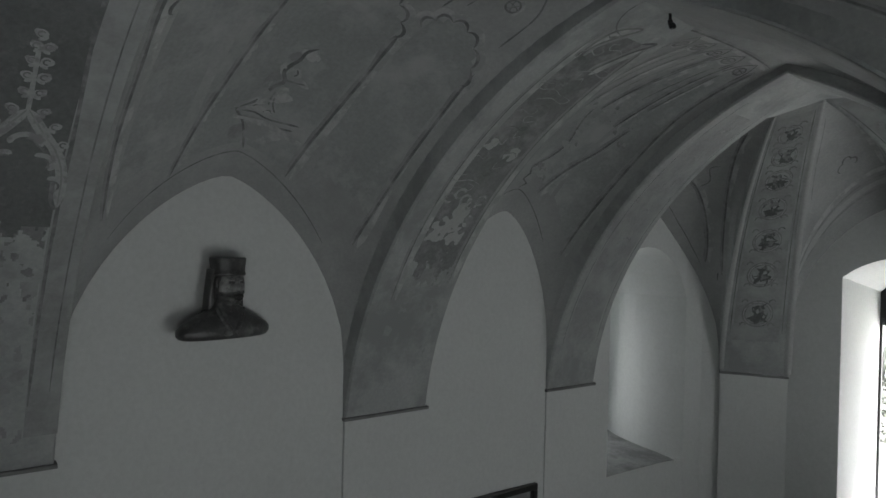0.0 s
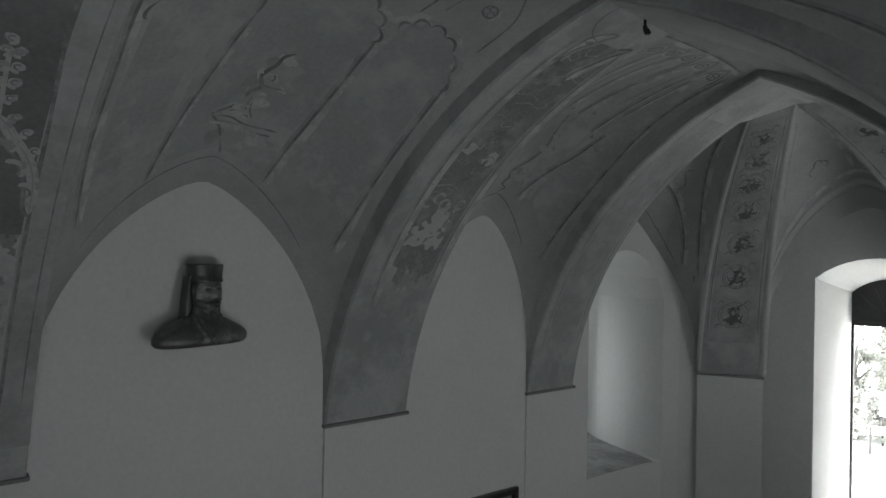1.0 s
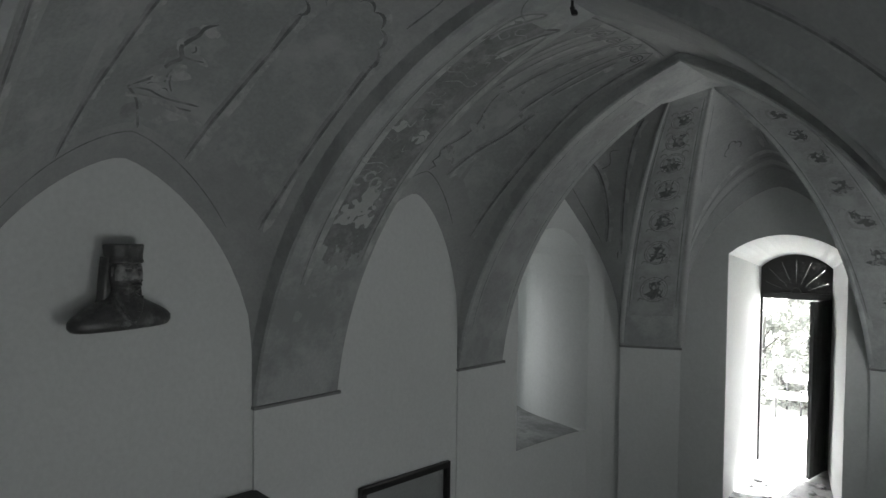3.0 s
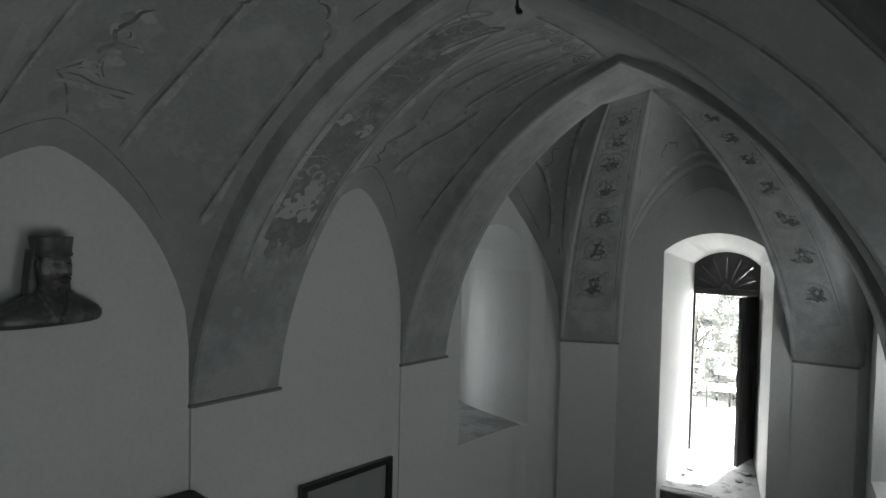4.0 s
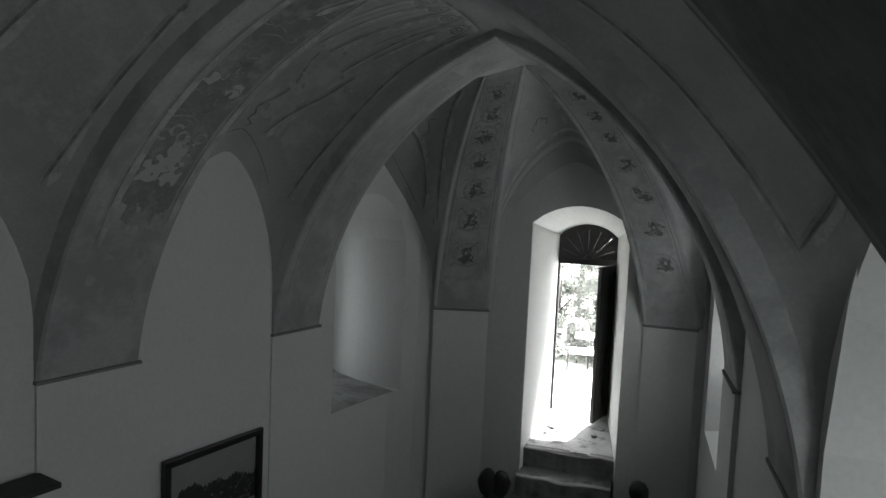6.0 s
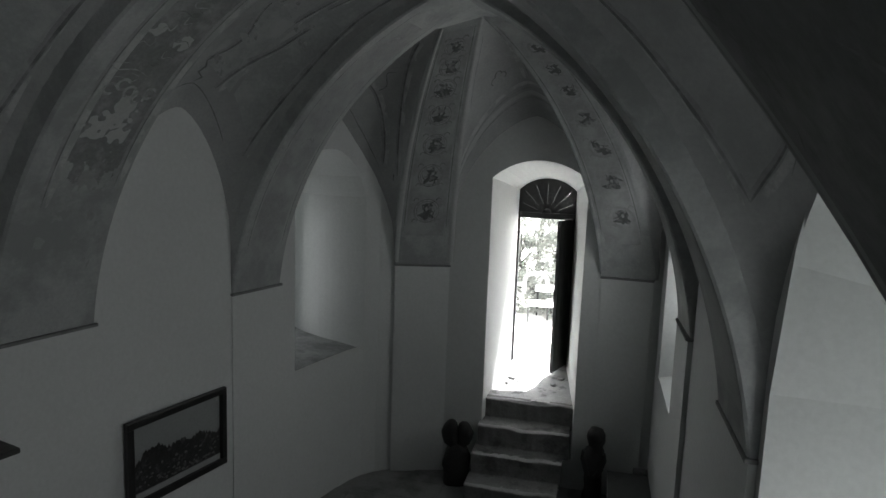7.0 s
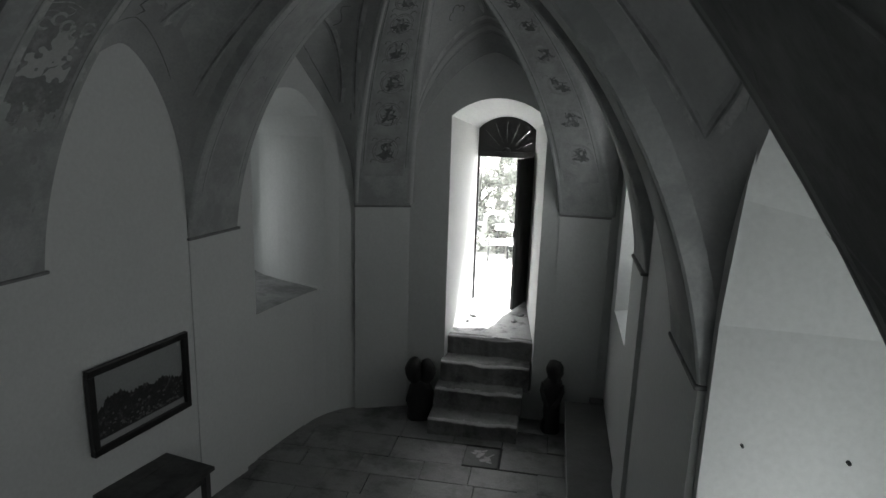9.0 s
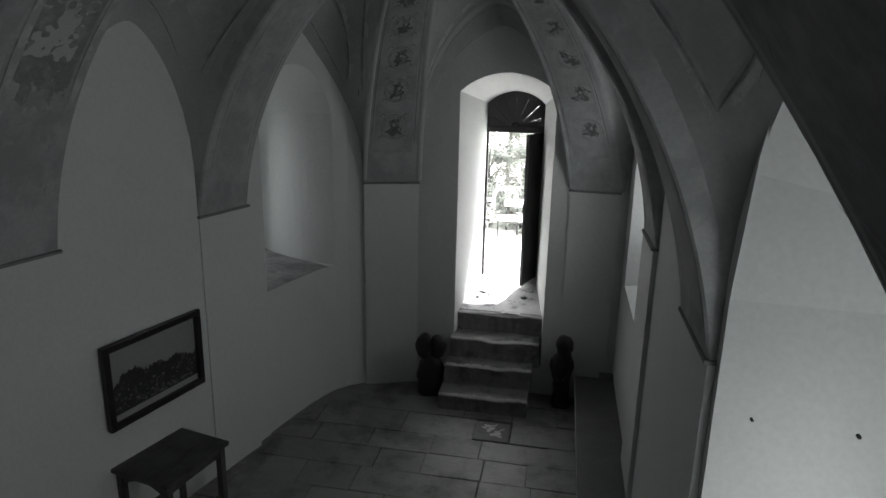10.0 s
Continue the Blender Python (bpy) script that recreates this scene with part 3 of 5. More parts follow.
# loose broken stones on the threshold
for i, (x, y, s) in enumerate(((-0.78, 6.95, 0.05), (-0.70, 6.88, 0.035), (-0.83, 6.80, 0.028), (-0.33, 6.86, 0.04), (-0.27, 7.05, 0.045))):
    bm = bmesh.new()
    bmesh.ops.create_icosphere(bm, subdivisions=2, radius=s)
    for v in bm.verts:
        v.co = v.co * (1 + 0.35 * noise.noise(v.co * 40 + Vector((i, 0, 0))))
        v.co.z *= 0.45
        v.co += Vector((x, y, 0.785 + 0.085 * (y - 6.4) / 1.22 + s * 0.3))
    tagged(finish(bm, "loose_stone", SILL_STONE), "small broken grey stone lying on the threshold", "stone", "stones on the threshold")


# ---------------------------------------------------------------- bust on the west wall
def rings(bm, spec, n=28, squash=2.0):
    """Stacked rings (z, half width, half depth, x, y): a lathe-like body, closed at both ends."""
    loops = []
    for z, a, b, cx, cy in spec:
        loop = []
        for i in range(n):
            t = 2 * math.pi * i / n
            c, s = math.cos(t), math.sin(t)
            e = 2.0 / squash
            loop.append(bm.verts.new((cx + a * math.copysign(abs(c) ** e, c), cy + b * math.copysign(abs(s) ** e, s), z)))
        loops.append(loop)
    for r0, r1 in zip(loops, loops[1:]):
        for i in range(n):
            bm.faces.new([r0[i], r0[(i + 1) % n], r1[(i + 1) % n], r1[i]])
    bm.faces.new(loops[0][::-1])
    bm.faces.new(loops[-1])
    return [v for l in loops for v in l]


BRONZE = material("dark_bronze", (0.05, 0.05, 0.05), (0.11, 0.11, 0.11), 7.0, 0.36, 0.25, 40, metal=0.35, stain=(0.22, 0.22, 0.22), stain_scale=9.0, edge=(0.55, 0.75))


TURN = 0.75


def bust_mesh():
    bm = bmesh.new()
    o = 0.17
    rings(bm, [(0.0, 0.250, 0.13, 0, o), (0.006, 0.268, 0.148, 0, o), (0.025, 0.283, 0.16, 0, o), (0.055, 0.283, 0.158, 0, o), (0.080, 0.262, 0.148, 0, o), (0.105, 0.222, 0.136, 0, o),
               (0.13, 0.172, 0.120, 0, o), (0.155, 0.122, 0.10, 0, o), (0.18, 0.085, 0.082, 0, o + 0.005), (0.20, 0.066, 0.072, 0, o + 0.01), (0.25, 0.058, 0.065, 0, o + 0.01)], 44, 2.3)
    start = len(bm.verts)
    n, m = 72, 60
    # centre x, centre z, height, width, depth of each swelling or hollow of the face
    shape = ((0, 0.300, 0.018, 0.012, 0.030), (0, 0.279, 0.030, 0.015, 0.014), (-0.034, 0.316, -0.022, 0.017, 0.010), (0.034, 0.316, -0.022, 0.017, 0.010),
             (-0.033, 0.315, 0.009, 0.009, 0.005), (0.033, 0.315, 0.009, 0.009, 0.005), (-0.034, 0.336, 0.013, 0.026, 0.007), (0.034, 0.336, 0.013, 0.026, 0.007),
             (-0.046, 0.290, 0.010, 0.018, 0.014), (0.046, 0.290, 0.010, 0.018, 0.014), (0, 0.261, 0.014, 0.036, 0.006), (0, 0.249, -0.008, 0.022, 0.004), (0, 0.240, 0.010, 0.020, 0.006),
             (0, 0.212, 0.032, 0.044, 0.030), (-0.045, 0.235, 0.012, 0.022, 0.030), (0.045, 0.235, 0.012, 0.022, 0.030))

    def head(u, v):
        a, b = 2 * math.pi * u, math.pi * (v - 0.5)
        x, y, z = 0.096 * math.cos(b) * math.sin(a), 0.104 * math.cos(b) * math.cos(a), 0.290 + 0.132 * math.sin(b)
        if y > 0:
            y += min(1, y / 0.04) * sum(h * math.exp(-((x - p) / sx) ** 2 - ((z - q) / sz) ** 2) for p, q, h, sx, sz in shape)
            if z < 0.262:
                y += 0.007 * math.sin(z * 300 + 3 * noise.noise((x * 40, z * 20, 1))) * min(1, y / 0.05) + 0.006 * noise.noise((x * 60, z * 60, 3))
        return Vector((x, o + 0.030 + y, z))
    grid(bm, head, n, m)
    face_end = len(bm.verts)
    for sx in (-1, 1):
        # long flat lappet beside the face, with a hem, and a knotted fringe below it
        rings(bm, [(0.158, 0.024, 0.050, sx * 0.106, o - 0.045), (0.164, 0.027, 0.052, sx * 0.106, o - 0.045), (0.25, 0.022, 0.050, sx * 0.103, o - 0.045), (0.33, 0.018, 0.050, sx * 0.098, o - 0.042), (0.39, 0.016, 0.050, sx * 0.092, o - 0.04)], 24, 4.0)
        rings(bm, [(0.285, 0.008, 0.012, sx * 0.094, o + 0.030), (0.300, 0.013, 0.018, sx * 0.096, o + 0.030), (0.325, 0.013, 0.018, sx * 0.096, o + 0.028), (0.340, 0.008, 0.010, sx * 0.094, o + 0.026)], 14)
        for j in range(6):
            add_box(bm, (sx * 0.106 - 0.024, o - 0.098 + j * 0.019, 0.130), (sx * 0.106 + 0.024, o - 0.086 + j * 0.019, 0.160), 0.003)
    # flat-topped cap that widens upwards, with a rolled lower rim
    rings(bm, [(0.352, 0.097, 0.118, 0, o + 0.008), (0.358, 0.103, 0.125, 0, o + 0.008), (0.368, 0.103, 0.124, 0, o + 0.008), (0.374, 0.099, 0.119, 0, o + 0.005), (0.40, 0.102, 0.120, 0, o + 0.002),
               (0.440, 0.110, 0.124, 0, o), (0.452, 0.111, 0.124, 0, o), (0.456, 0.103, 0.116, 0, o)], 40, 2.4)
    bm.verts.ensure_lookup_table()
    for i, v in enumerate(bm.verts):
        v.index = i
    for f in bm.faces:
        c = f.calc_center_median()
        if all(start <= v.index < face_end for v in f.verts) and c.y > o + 0.06 and c.z > 0.262 + 0.012 * noise.noise(c * 30):
            # sockets, brow lines and mouth stay dark: shade of the recesses put into colour
            hollow = 0.016 < abs(c.x) < 0.054 and (0.309 < c.z < 0.322 or 0.331 < c.z < 0.338)
            f.material_index = 0 if hollow or abs(c.z - 0.250) < 0.004 else 1
    for v in bm.verts[start:]:
        x, y = v.co.x * 0.95, (v.co.y - o - 0.015) * 0.88
        v.co.x, v.co.y = -0.014 + x * 0.966 - y * 0.259 * TURN, o + 0.015 + x * 0.259 * TURN + y * 0.966
    # mantle: two hems that fall from the neck and cross under a pale clasp
    for sx in (-1, 1):
        hem = [(0.17, sx * 0.078, o + 0.085), (0.13, sx * 0.066, o + 0.118), (0.09, sx * 0.045, o + 0.142), (0.05, sx * 0.018, o + 0.160), (0.02, -sx * 0.012, o + 0.160)]
        for (z0, x0, y0), (z1, x1, y1) in zip(hem, hem[1:]):
            rings(bm, [(z1 - 0.004, 0.017, 0.010, x1, y1), (z0 + 0.004, 0.015, 0.010, x0, y0)], 10)
    count = len(bm.faces)
    rings(bm, [(0.018, 0.020, 0.010, 0.026, o + 0.152), (0.026, 0.036, 0.014, 0.030, o + 0.156), (0.044, 0.034, 0.014, 0.026, o + 0.154), (0.056, 0.014, 0.008, 0.012, o + 0.150)], 14)
    bm.faces.ensure_lookup_table()
    for f in bm.faces[count:]:
        f.material_index = 1
    return bm


BRONZE_PALE = material("pale_bronze", (0.15, 0.15, 0.15), (0.26, 0.26, 0.26), 14.0, 0.42, 0.3, 60, metal=0.3, stain=(0.07, 0.07, 0.07), stain_scale=26.0, edge=(0.50, 0.66))
bust = finish(bust_mesh(), "bust", BRONZE, smooth=True)
bust_y = 1.872
bust.matrix_world = Matrix.Translation((wall_left(bust_y) - west_set(bust_y) - 0.015, bust_y, 2.695)) @ Matrix.Rotation(math.atan2(-0.2408, 1) - math.pi / 2 + radians(14), 4, "Z") @ Matrix.Diagonal((0.93, 0.60, 0.92, 1))
bust.data.materials.append(BRONZE_PALE)
tagged(bust, "dark bronze bust with a flat cap fixed to the white wall", "bust")


# ---------------------------------------------------------------- picture, shelf, table and bench
def wall_frame(y, z, off=0.0):
    """Pose on the west wall: local x along the wall, y out of it."""
    return Matrix.Translation((wall_left(y) - west_set(y) + off, y, z)) @ Matrix.Rotation(math.atan2(-0.2408, 1) - math.pi / 2, 4, "Z")


BLACK_PAINT = material("black_lacquer", (0.012, 0.012, 0.012), (0.022, 0.022, 0.022), 12.0, 0.35, 0.1, 80)
PRINT_SKY = material("print_sky", (0.24, 0.25, 0.25), (0.28, 0.29, 0.29), 6.0, 0.45, 0.0, 60)
PRINT_DARK = material("print_town", (0.010, 0.010, 0.010), (0.04, 0.04, 0.04), 30.0, 0.45, 0.0, 90, stain=(0.13, 0.13, 0.13), stain_scale=16.0, edge=(0.54, 0.66))
PRINT_GREY = material("print_houses", (0.07, 0.07, 0.07), (0.20, 0.20, 0.20), 60.0, 0.45, 0.0, 60)
PRINT_WHITE = material("print_margin", (0.30, 0.31, 0.31), (0.36, 0.36, 0.36), 9.0, 0.45, 0.0, 60)
picture = thing("framed_picture", "framed print of a hillside town, black frame, on the white wall", "picture")
picture.matrix_world = wall_frame(3.760, 1.172)
PW, PH, PB = 0.416, 0.296, 0.046
# local x points back along the wall
for name, lo, hi in (("frame_bar", (-PW, 0.002, PH - PB), (PW, 0.045, PH)), ("frame_bar", (-PW, 0.002, -PH), (PW, 0.045, -PH + PB)),
                     ("frame_bar", (-PW, 0.002, -PH + PB), (-PW + PB, 0.045, PH - PB)), ("frame_bar", (PW - PB, 0.002, -PH + PB), (PW, 0.045, PH - PB))):
    part(name, box(lo, hi, 0.005), BLACK_PAINT, picture)
print_sheet = part("print", box((-PW + 0.02, 0.006, -PH + 0.02), (PW - 0.02, 0.014, PH - 0.02)), PRINT_SKY, picture, "grey printed view")
bm = bmesh.new()
rnd = random.Random(5)
n = 70
x0, x1 = -PW + PB - 0.004, PW - PB + 0.004
lowz = -PH + PB + 0.045
prev = None
for i in range(n + 1):
    u = i / n
    x = lerp(x1, x0, u)
    top = lowz + 0.10 + 0.17 * min(1, u * 7) ** 0.6 - 0.09 * u + 0.045 * noise.noise((u * 6, 2, 0)) + 0.03 * rnd.random()
    pair = (bm.verts.new((x, 0.0165, lowz)), bm.verts.new((x, 0.0165, top)))
    if prev:
        bm.faces.new([prev[0], pair[0], pair[1], prev[1]])
    prev = pair
part("town_outline", bm, PRINT_DARK, print_sheet, "dark trees and houses with a jagged skyline")
for i in range(60):
    u, v = rnd.random(), rnd.random()
    w, h = 0.008 + 0.020 * rnd.random(), 0.005 + 0.010 * rnd.random()
    x, z = lerp(x1 - 0.02, x0 + 0.03, u), lowz + 0.008 + v * v * 0.13
    bm = bmesh.new()
    bm.faces.new([bm.verts.new((x + dx, 0.0178, z + dz)) for dx, dz in ((0, 0), (-w, 0), (-w, h), (-w / 2, h * 1.5), (0, h))])
    part("printed_house", bm, PRINT_GREY, print_sheet)
part("printed_margin", box((x0, 0.0145, -PH + PB - 0.002), (x1, 0.0165, lowz - 0.006)), PRINT_WHITE, print_sheet, "pale strip under the view")
part("printed_emblem", box((x0 + 0.02, 0.0145, PH - PB - 0.045), (x0 + 0.042, 0.0165, PH - PB - 0.018)), PRINT_WHITE, print_sheet)

shelf = thing("wall_shelf", "dark wooden shelf board fixed to the white wall", "shelf")
shelf.matrix_world = wall_frame(2.10, 1.655, 0.0)
part("board", box((-0.56, 0.003, -0.03), (0.50, 0.225, 0.0), 0.006), DARK_WOOD, shelf)
for x in (-0.17, 0.35):
    part("bracket", box((x - 0.02, 0.003, -0.45), (x + 0.02, 0.045, -0.03), 0.004), DARK_WOOD, shelf)
    part("bracket_arm", box((x - 0.02, 0.045, -0.075), (x + 0.02, 0.20, -0.03), 0.004), DARK_WOOD, shelf)

TABLE_WOOD = material("table_wood", (0.045, 0.045, 0.045), (0.09, 0.09, 0.09), 6.0, 0.4, 0.3, 70, stain=(0.03, 0.03, 0.03), stain_scale=5.0)
table = thing("side_table", "small dark stained wooden table against the white wall", "table")
table.matrix_world = Matrix.Translation((-2.53, 3.60, 0)) @ Matrix.Rotation(radians(-12), 4, "Z")
TH = 0.60
bm = bmesh.new()
for i in range(3):
    add_box(bm, (-0.245 + i * 0.1635, -0.30, TH - 0.03), (-0.245 + (i + 1) * 0.1635 - 0.001, 0.30, TH), 0.004)
part("tabletop", bm, TABLE_WOOD, table)
for sx in (-1, 1):
    part("apron", box((sx * 0.20 - 0.012, -0.255, TH - 0.10), (sx * 0.20 + 0.012, 0.255, TH - 0.031), 0.003), TABLE_WOOD, table)
    part("stretcher", box((sx * 0.195 - 0.014, -0.24, 0.14), (sx * 0.195 + 0.014, 0.24, 0.185), 0.003), TABLE_WOOD, table)
    for sy in (-1, 1):
        m = Matrix.Translation((sx * 0.20, sy * 0.25, 0))
        part("leg", box((-0.024, -0.024, 0.0), (0.024, 0.024, TH - 0.031), 0.004, m), TABLE_WOOD, table)
for sy in (-1, 1):
    bm = bmesh.new()
    grid(bm, lambda u, v: Vector((lerp(-0.19, 0.19, u), sy * 0.25 - 0.012, lerp(TH - 0.032, TH - 0.06 - 0.07 * (abs(2 * u - 1) ** 2), v))), 14, 1)
    g = bmesh.ops.extrude_face_region(bm, geom=list(bm.faces))
    for v in [q for q in g["geom"] if isinstance(q, bmesh.types.BMVert)]:
        v.co.y += 0.024
    bmesh.ops.recalc_face_normals(bm, faces=bm.faces)
    part("arched_rail", bm, TABLE_WOOD, table)

BENCH_WOOD = material("bench_wood", (0.10, 0.10, 0.10), (0.16, 0.16, 0.16), 5.0, 0.35, 0.25, 70)
bench = thing("wall_bench", "long low dark bench built along the white wall", "bench")
part("seat", box((0.262, 1.9, 0.275), (0.648, 6.10, 0.31), 0.006), BENCH_WOOD, bench)
part("front_board", box((0.285, 1.92, -0.01), (0.31, 6.08, 0.274), 0.003), BENCH_WOOD, bench)
part("edge_strip", box((0.256, 1.9, 0.272), (0.2615, 6.10, 0.313)), material("pale_edge", (0.3, 0.3, 0.3), (0.42, 0.42, 0.42), 8.0, 0.5, 0.2, 60), bench, "pale strip along the front edge")
part("end_block", box((0.50, 6.08, -0.01), (0.64, 6.20, 0.33), 0.01), STEP_STONE, bench)


# ---------------------------------------------------------------- carved figures beside the steps
CARVED = material("carved_black_wood", (0.012, 0.012, 0.012), (0.03, 0.03, 0.03), 10.0, 0.5, 0.4, 60)


def roughen(bm, amount, scale, seed):
    for v in bm.verts:
        v.co += Vector((noise.noise(v.co * scale + Vector((seed, 0, 0))), noise.noise(v.co * scale + Vector((0, seed, 5))), 0)) * amount


bm = bmesh.new()
rings(bm, [(0.0, 0.12, 0.10, 0, 0), (0.03, 0.135, 0.11, 0, 0), (0.12, 0.125, 0.10, 0.006, 0), (0.20, 0.138, 0.105, -0.006, 0), (0.27, 0.130, 0.10, 0.006, 0), (0.33, 0.115, 0.09, 0, 0), (0.38, 0.085, 0.08, 0, 0), (0.42, 0.05, 0.06, 0, 0)], 36, 3.0)
for sx, h in ((-1, 0.0), (1, -0.018)):
    # broad flattened lobes that lean apart: a heart above the block
    rings(bm, [(0.335, 0.022, 0.035, sx * 0.012, 0), (0.37, 0.048, 0.055, sx * 0.032, 0), (0.42, 0.070, 0.066, sx * 0.056, 0), (0.48, 0.082, 0.070, sx * 0.070, 0), (0.54 + h, 0.082, 0.068, sx * 0.074, 0), (0.59 + h, 0.072, 0.06, sx * 0.070, 0),
               (0.625 + h, 0.054, 0.048, sx * 0.064, 0), (0.648 + h, 0.028, 0.028, sx * 0.06, 0), (0.655 + h, 0.01, 0.01, sx * 0.06, 0)], 30, 2.3)
roughen(bm, 0.010, 16, 1)
roughen(bm, 0.005, 45, 6)
ob = finish(bm, "carved_sculpture", CARVED, smooth=True)
ob.matrix_world = pose(-1.19, 6.03, 0, 0, 0, 12)
tagged(ob, "black carved heart-shaped sculpture on a rough block beside the steps", "sculpture")

bm = bmesh.new()
rings(bm, [(0.0, 0.085, 0.08, 0, 0), (0.03, 0.095, 0.088, 0, 0), (0.08, 0.085, 0.08, 0, 0), (0.16, 0.075, 0.072, 0.004, 0), (0.24, 0.082, 0.078, 0.004, 0), (0.31, 0.078, 0.074, 0, 0), (0.38, 0.096, 0.084, -0.004, 0), (0.47, 0.102, 0.086, -0.004, 0),
           (0.53, 0.090, 0.076, 0, 0), (0.565, 0.064, 0.060, 0.004, 0), (0.59, 0.070, 0.070, 0.006, 0), (0.64, 0.083, 0.080, 0.006, 0), (0.69, 0.082, 0.080, 0.004, 0), (0.725, 0.062, 0.062, 0.002, 0), (0.745, 0.03, 0.03, 0, 0)], 36, 2.2)
# hood round the head, folded arms in front
rings(bm, [(0.54, 0.060, 0.03, 0.004, 0.045), (0.60, 0.080, 0.035, 0.005, 0.05), (0.68, 0.082, 0.035, 0.005, 0.045), (0.73, 0.055, 0.03, 0.003, 0.03)], 20)
for sx in (-1, 1):
    rings(bm, [(0.30, 0.022, 0.026, sx * 0.035, -0.075), (0.36, 0.030, 0.032, sx * 0.066, -0.062), (0.44, 0.034, 0.036, sx * 0.088, -0.030), (0.51, 0.030, 0.034, sx * 0.085, -0.010)], 14)
roughen(bm, 0.011, 15, 4)
roughen(bm, 0.006, 42, 9)
ob = finish(bm, "carved_figure", CARVED, smooth=True)
ob.matrix_world = pose(0.13, 6.03, 0, 0, 0, -10)
tagged(ob, "slender black carved wooden figure beside the steps", "sculpture")

# iron hook under the crown of the vault
bm = bmesh.new()
hook_at = Vector((-1.145, 2.86, 0.022))
rings(bm, [(4.19, 0.008, 0.008, 0, 0), (4.21, 0.012, 0.012, 0, 0), (4.215, 0.007, 0.007, 0, 0), (4.30, 0.007, 0.007, 0, 0)], 10)
rings(bm, [(4.172, 0.012, 0.012, 0.012, 0), (4.18, 0.017, 0.014, 0.012, 0), (4.195, 0.015, 0.012, 0.006, 0), (4.205, 0.008, 0.008, 0.0, 0)], 10)
for v in bm.verts:
    v.co += hook_at
tagged(finish(bm, "ceiling_hook", IRON, smooth=True), "black iron hook hanging from the vault's crown", "hook")

# nails in the window reveal wall
for y, x, z, s in ((2.352, 0.752, 1.98, 0.006), (2.292, 1.09, 1.99, 0.008)):
    bm = bmesh.new()
    rings(bm, [(-0.004, s, s, 0, 0), (0.012, s * 0.9, s * 0.9, 0, 0), (0.016, s * 0.5, s * 0.5, 0, 0)], 10)
    nail = finish(bm, "wall_plug", IRON, smooth=True)
    nail.matrix_world = Matrix.Translation((x, y, z)) @ Matrix.Rotation(radians(90), 4, "X") @ Matrix.Rotation(radians(0), 4, "Y")
    tagged(nail, "small dark wall plug in the white reveal", "wall plug", "plugs in the reveal")



# ---------------------------------------------------------------- painted decoration of the vaults
PAINT_DARK = material("dark_line_paint", (0.12, 0.125, 0.125), (0.19, 0.195, 0.195), 14.0, 0.9, 0.2, 60, stain=(0.31, 0.315, 0.315), stain_scale=8.0, edge=(0.44, 0.66))
PAINT_SHADE = material("soft_shade_paint", (0.24, 0.245, 0.245), (0.31, 0.315, 0.315), 12.0, 0.9, 0.2, 60, stain=(0.36, 0.365, 0.365), stain_scale=8.0, edge=(0.44, 0.62))
PAINT_LIGHT = material("pale_line_paint", (0.42, 0.425, 0.425), (0.50, 0.505, 0.505), 10.0, 0.9, 0.2, 60, stain=(0.34, 0.345, 0.345), stain_scale=7.0, edge=(0.44, 0.54))
PAINT_MID = material("grey_figure_paint", (0.32, 0.325, 0.325), (0.41, 0.415, 0.415), 22.0, 0.9, 0.2, 60, stain=(0.26, 0.265, 0.265), stain_scale=16.0, edge=(0.48, 0.56))
PANEL = material("blue_grey_panel_paint", (0.285, 0.296, 0.294), (0.355, 0.366, 0.364), 2.2, 0.9, 0.2, 50, stain=(0.41, 0.415, 0.415), stain_scale=3.6, edge=(0.48, 0.64))
DEEP = material("dark_ground_paint", (0.16, 0.165, 0.165), (0.25, 0.255, 0.255), 4.0, 0.9, 0.25, 50, stain=(0.36, 0.365, 0.365), stain_scale=7.0, edge=(0.50, 0.74))
# dark fresco ground, deepened to offset the rear lamp on the nearest arch
DEEP_DIMMED = material("dimmed_dark_ground", (0.115, 0.12, 0.12), (0.175, 0.18, 0.18), 3.0, 0.9, 0.25, 50, stain=(0.24, 0.245, 0.245), stain_scale=7.0, edge=(0.55, 0.72))
SOFT = material("soft_grey_paint", (0.20, 0.205, 0.205), (0.28, 0.285, 0.285), 9.0, 0.9, 0.25, 60, stain=(0.15, 0.155, 0.155), stain_scale=18.0, edge=(0.50, 0.60))
FADED = material("faded_paint", (0.26, 0.265, 0.265), (0.33, 0.335, 0.335), 7.0, 0.9, 0.25, 50, stain=(0.38, 0.39, 0.39), stain_scale=5.0, edge=(0.42, 0.66))
MOTIF = material("black_motif_paint", (0.085, 0.09, 0.09), (0.15, 0.155, 0.155), 20.0, 0.9, 0.2, 60, stain=(0.24, 0.245, 0.245), stain_scale=16.0, edge=(0.52, 0.58))
RIB = material("pale_rib", (0.38, 0.385, 0.385), (0.45, 0.455, 0.455), 5.0, 0.9, 0.25, 50)
ROOM = Vector((-1.0, 3.2, 2.4))


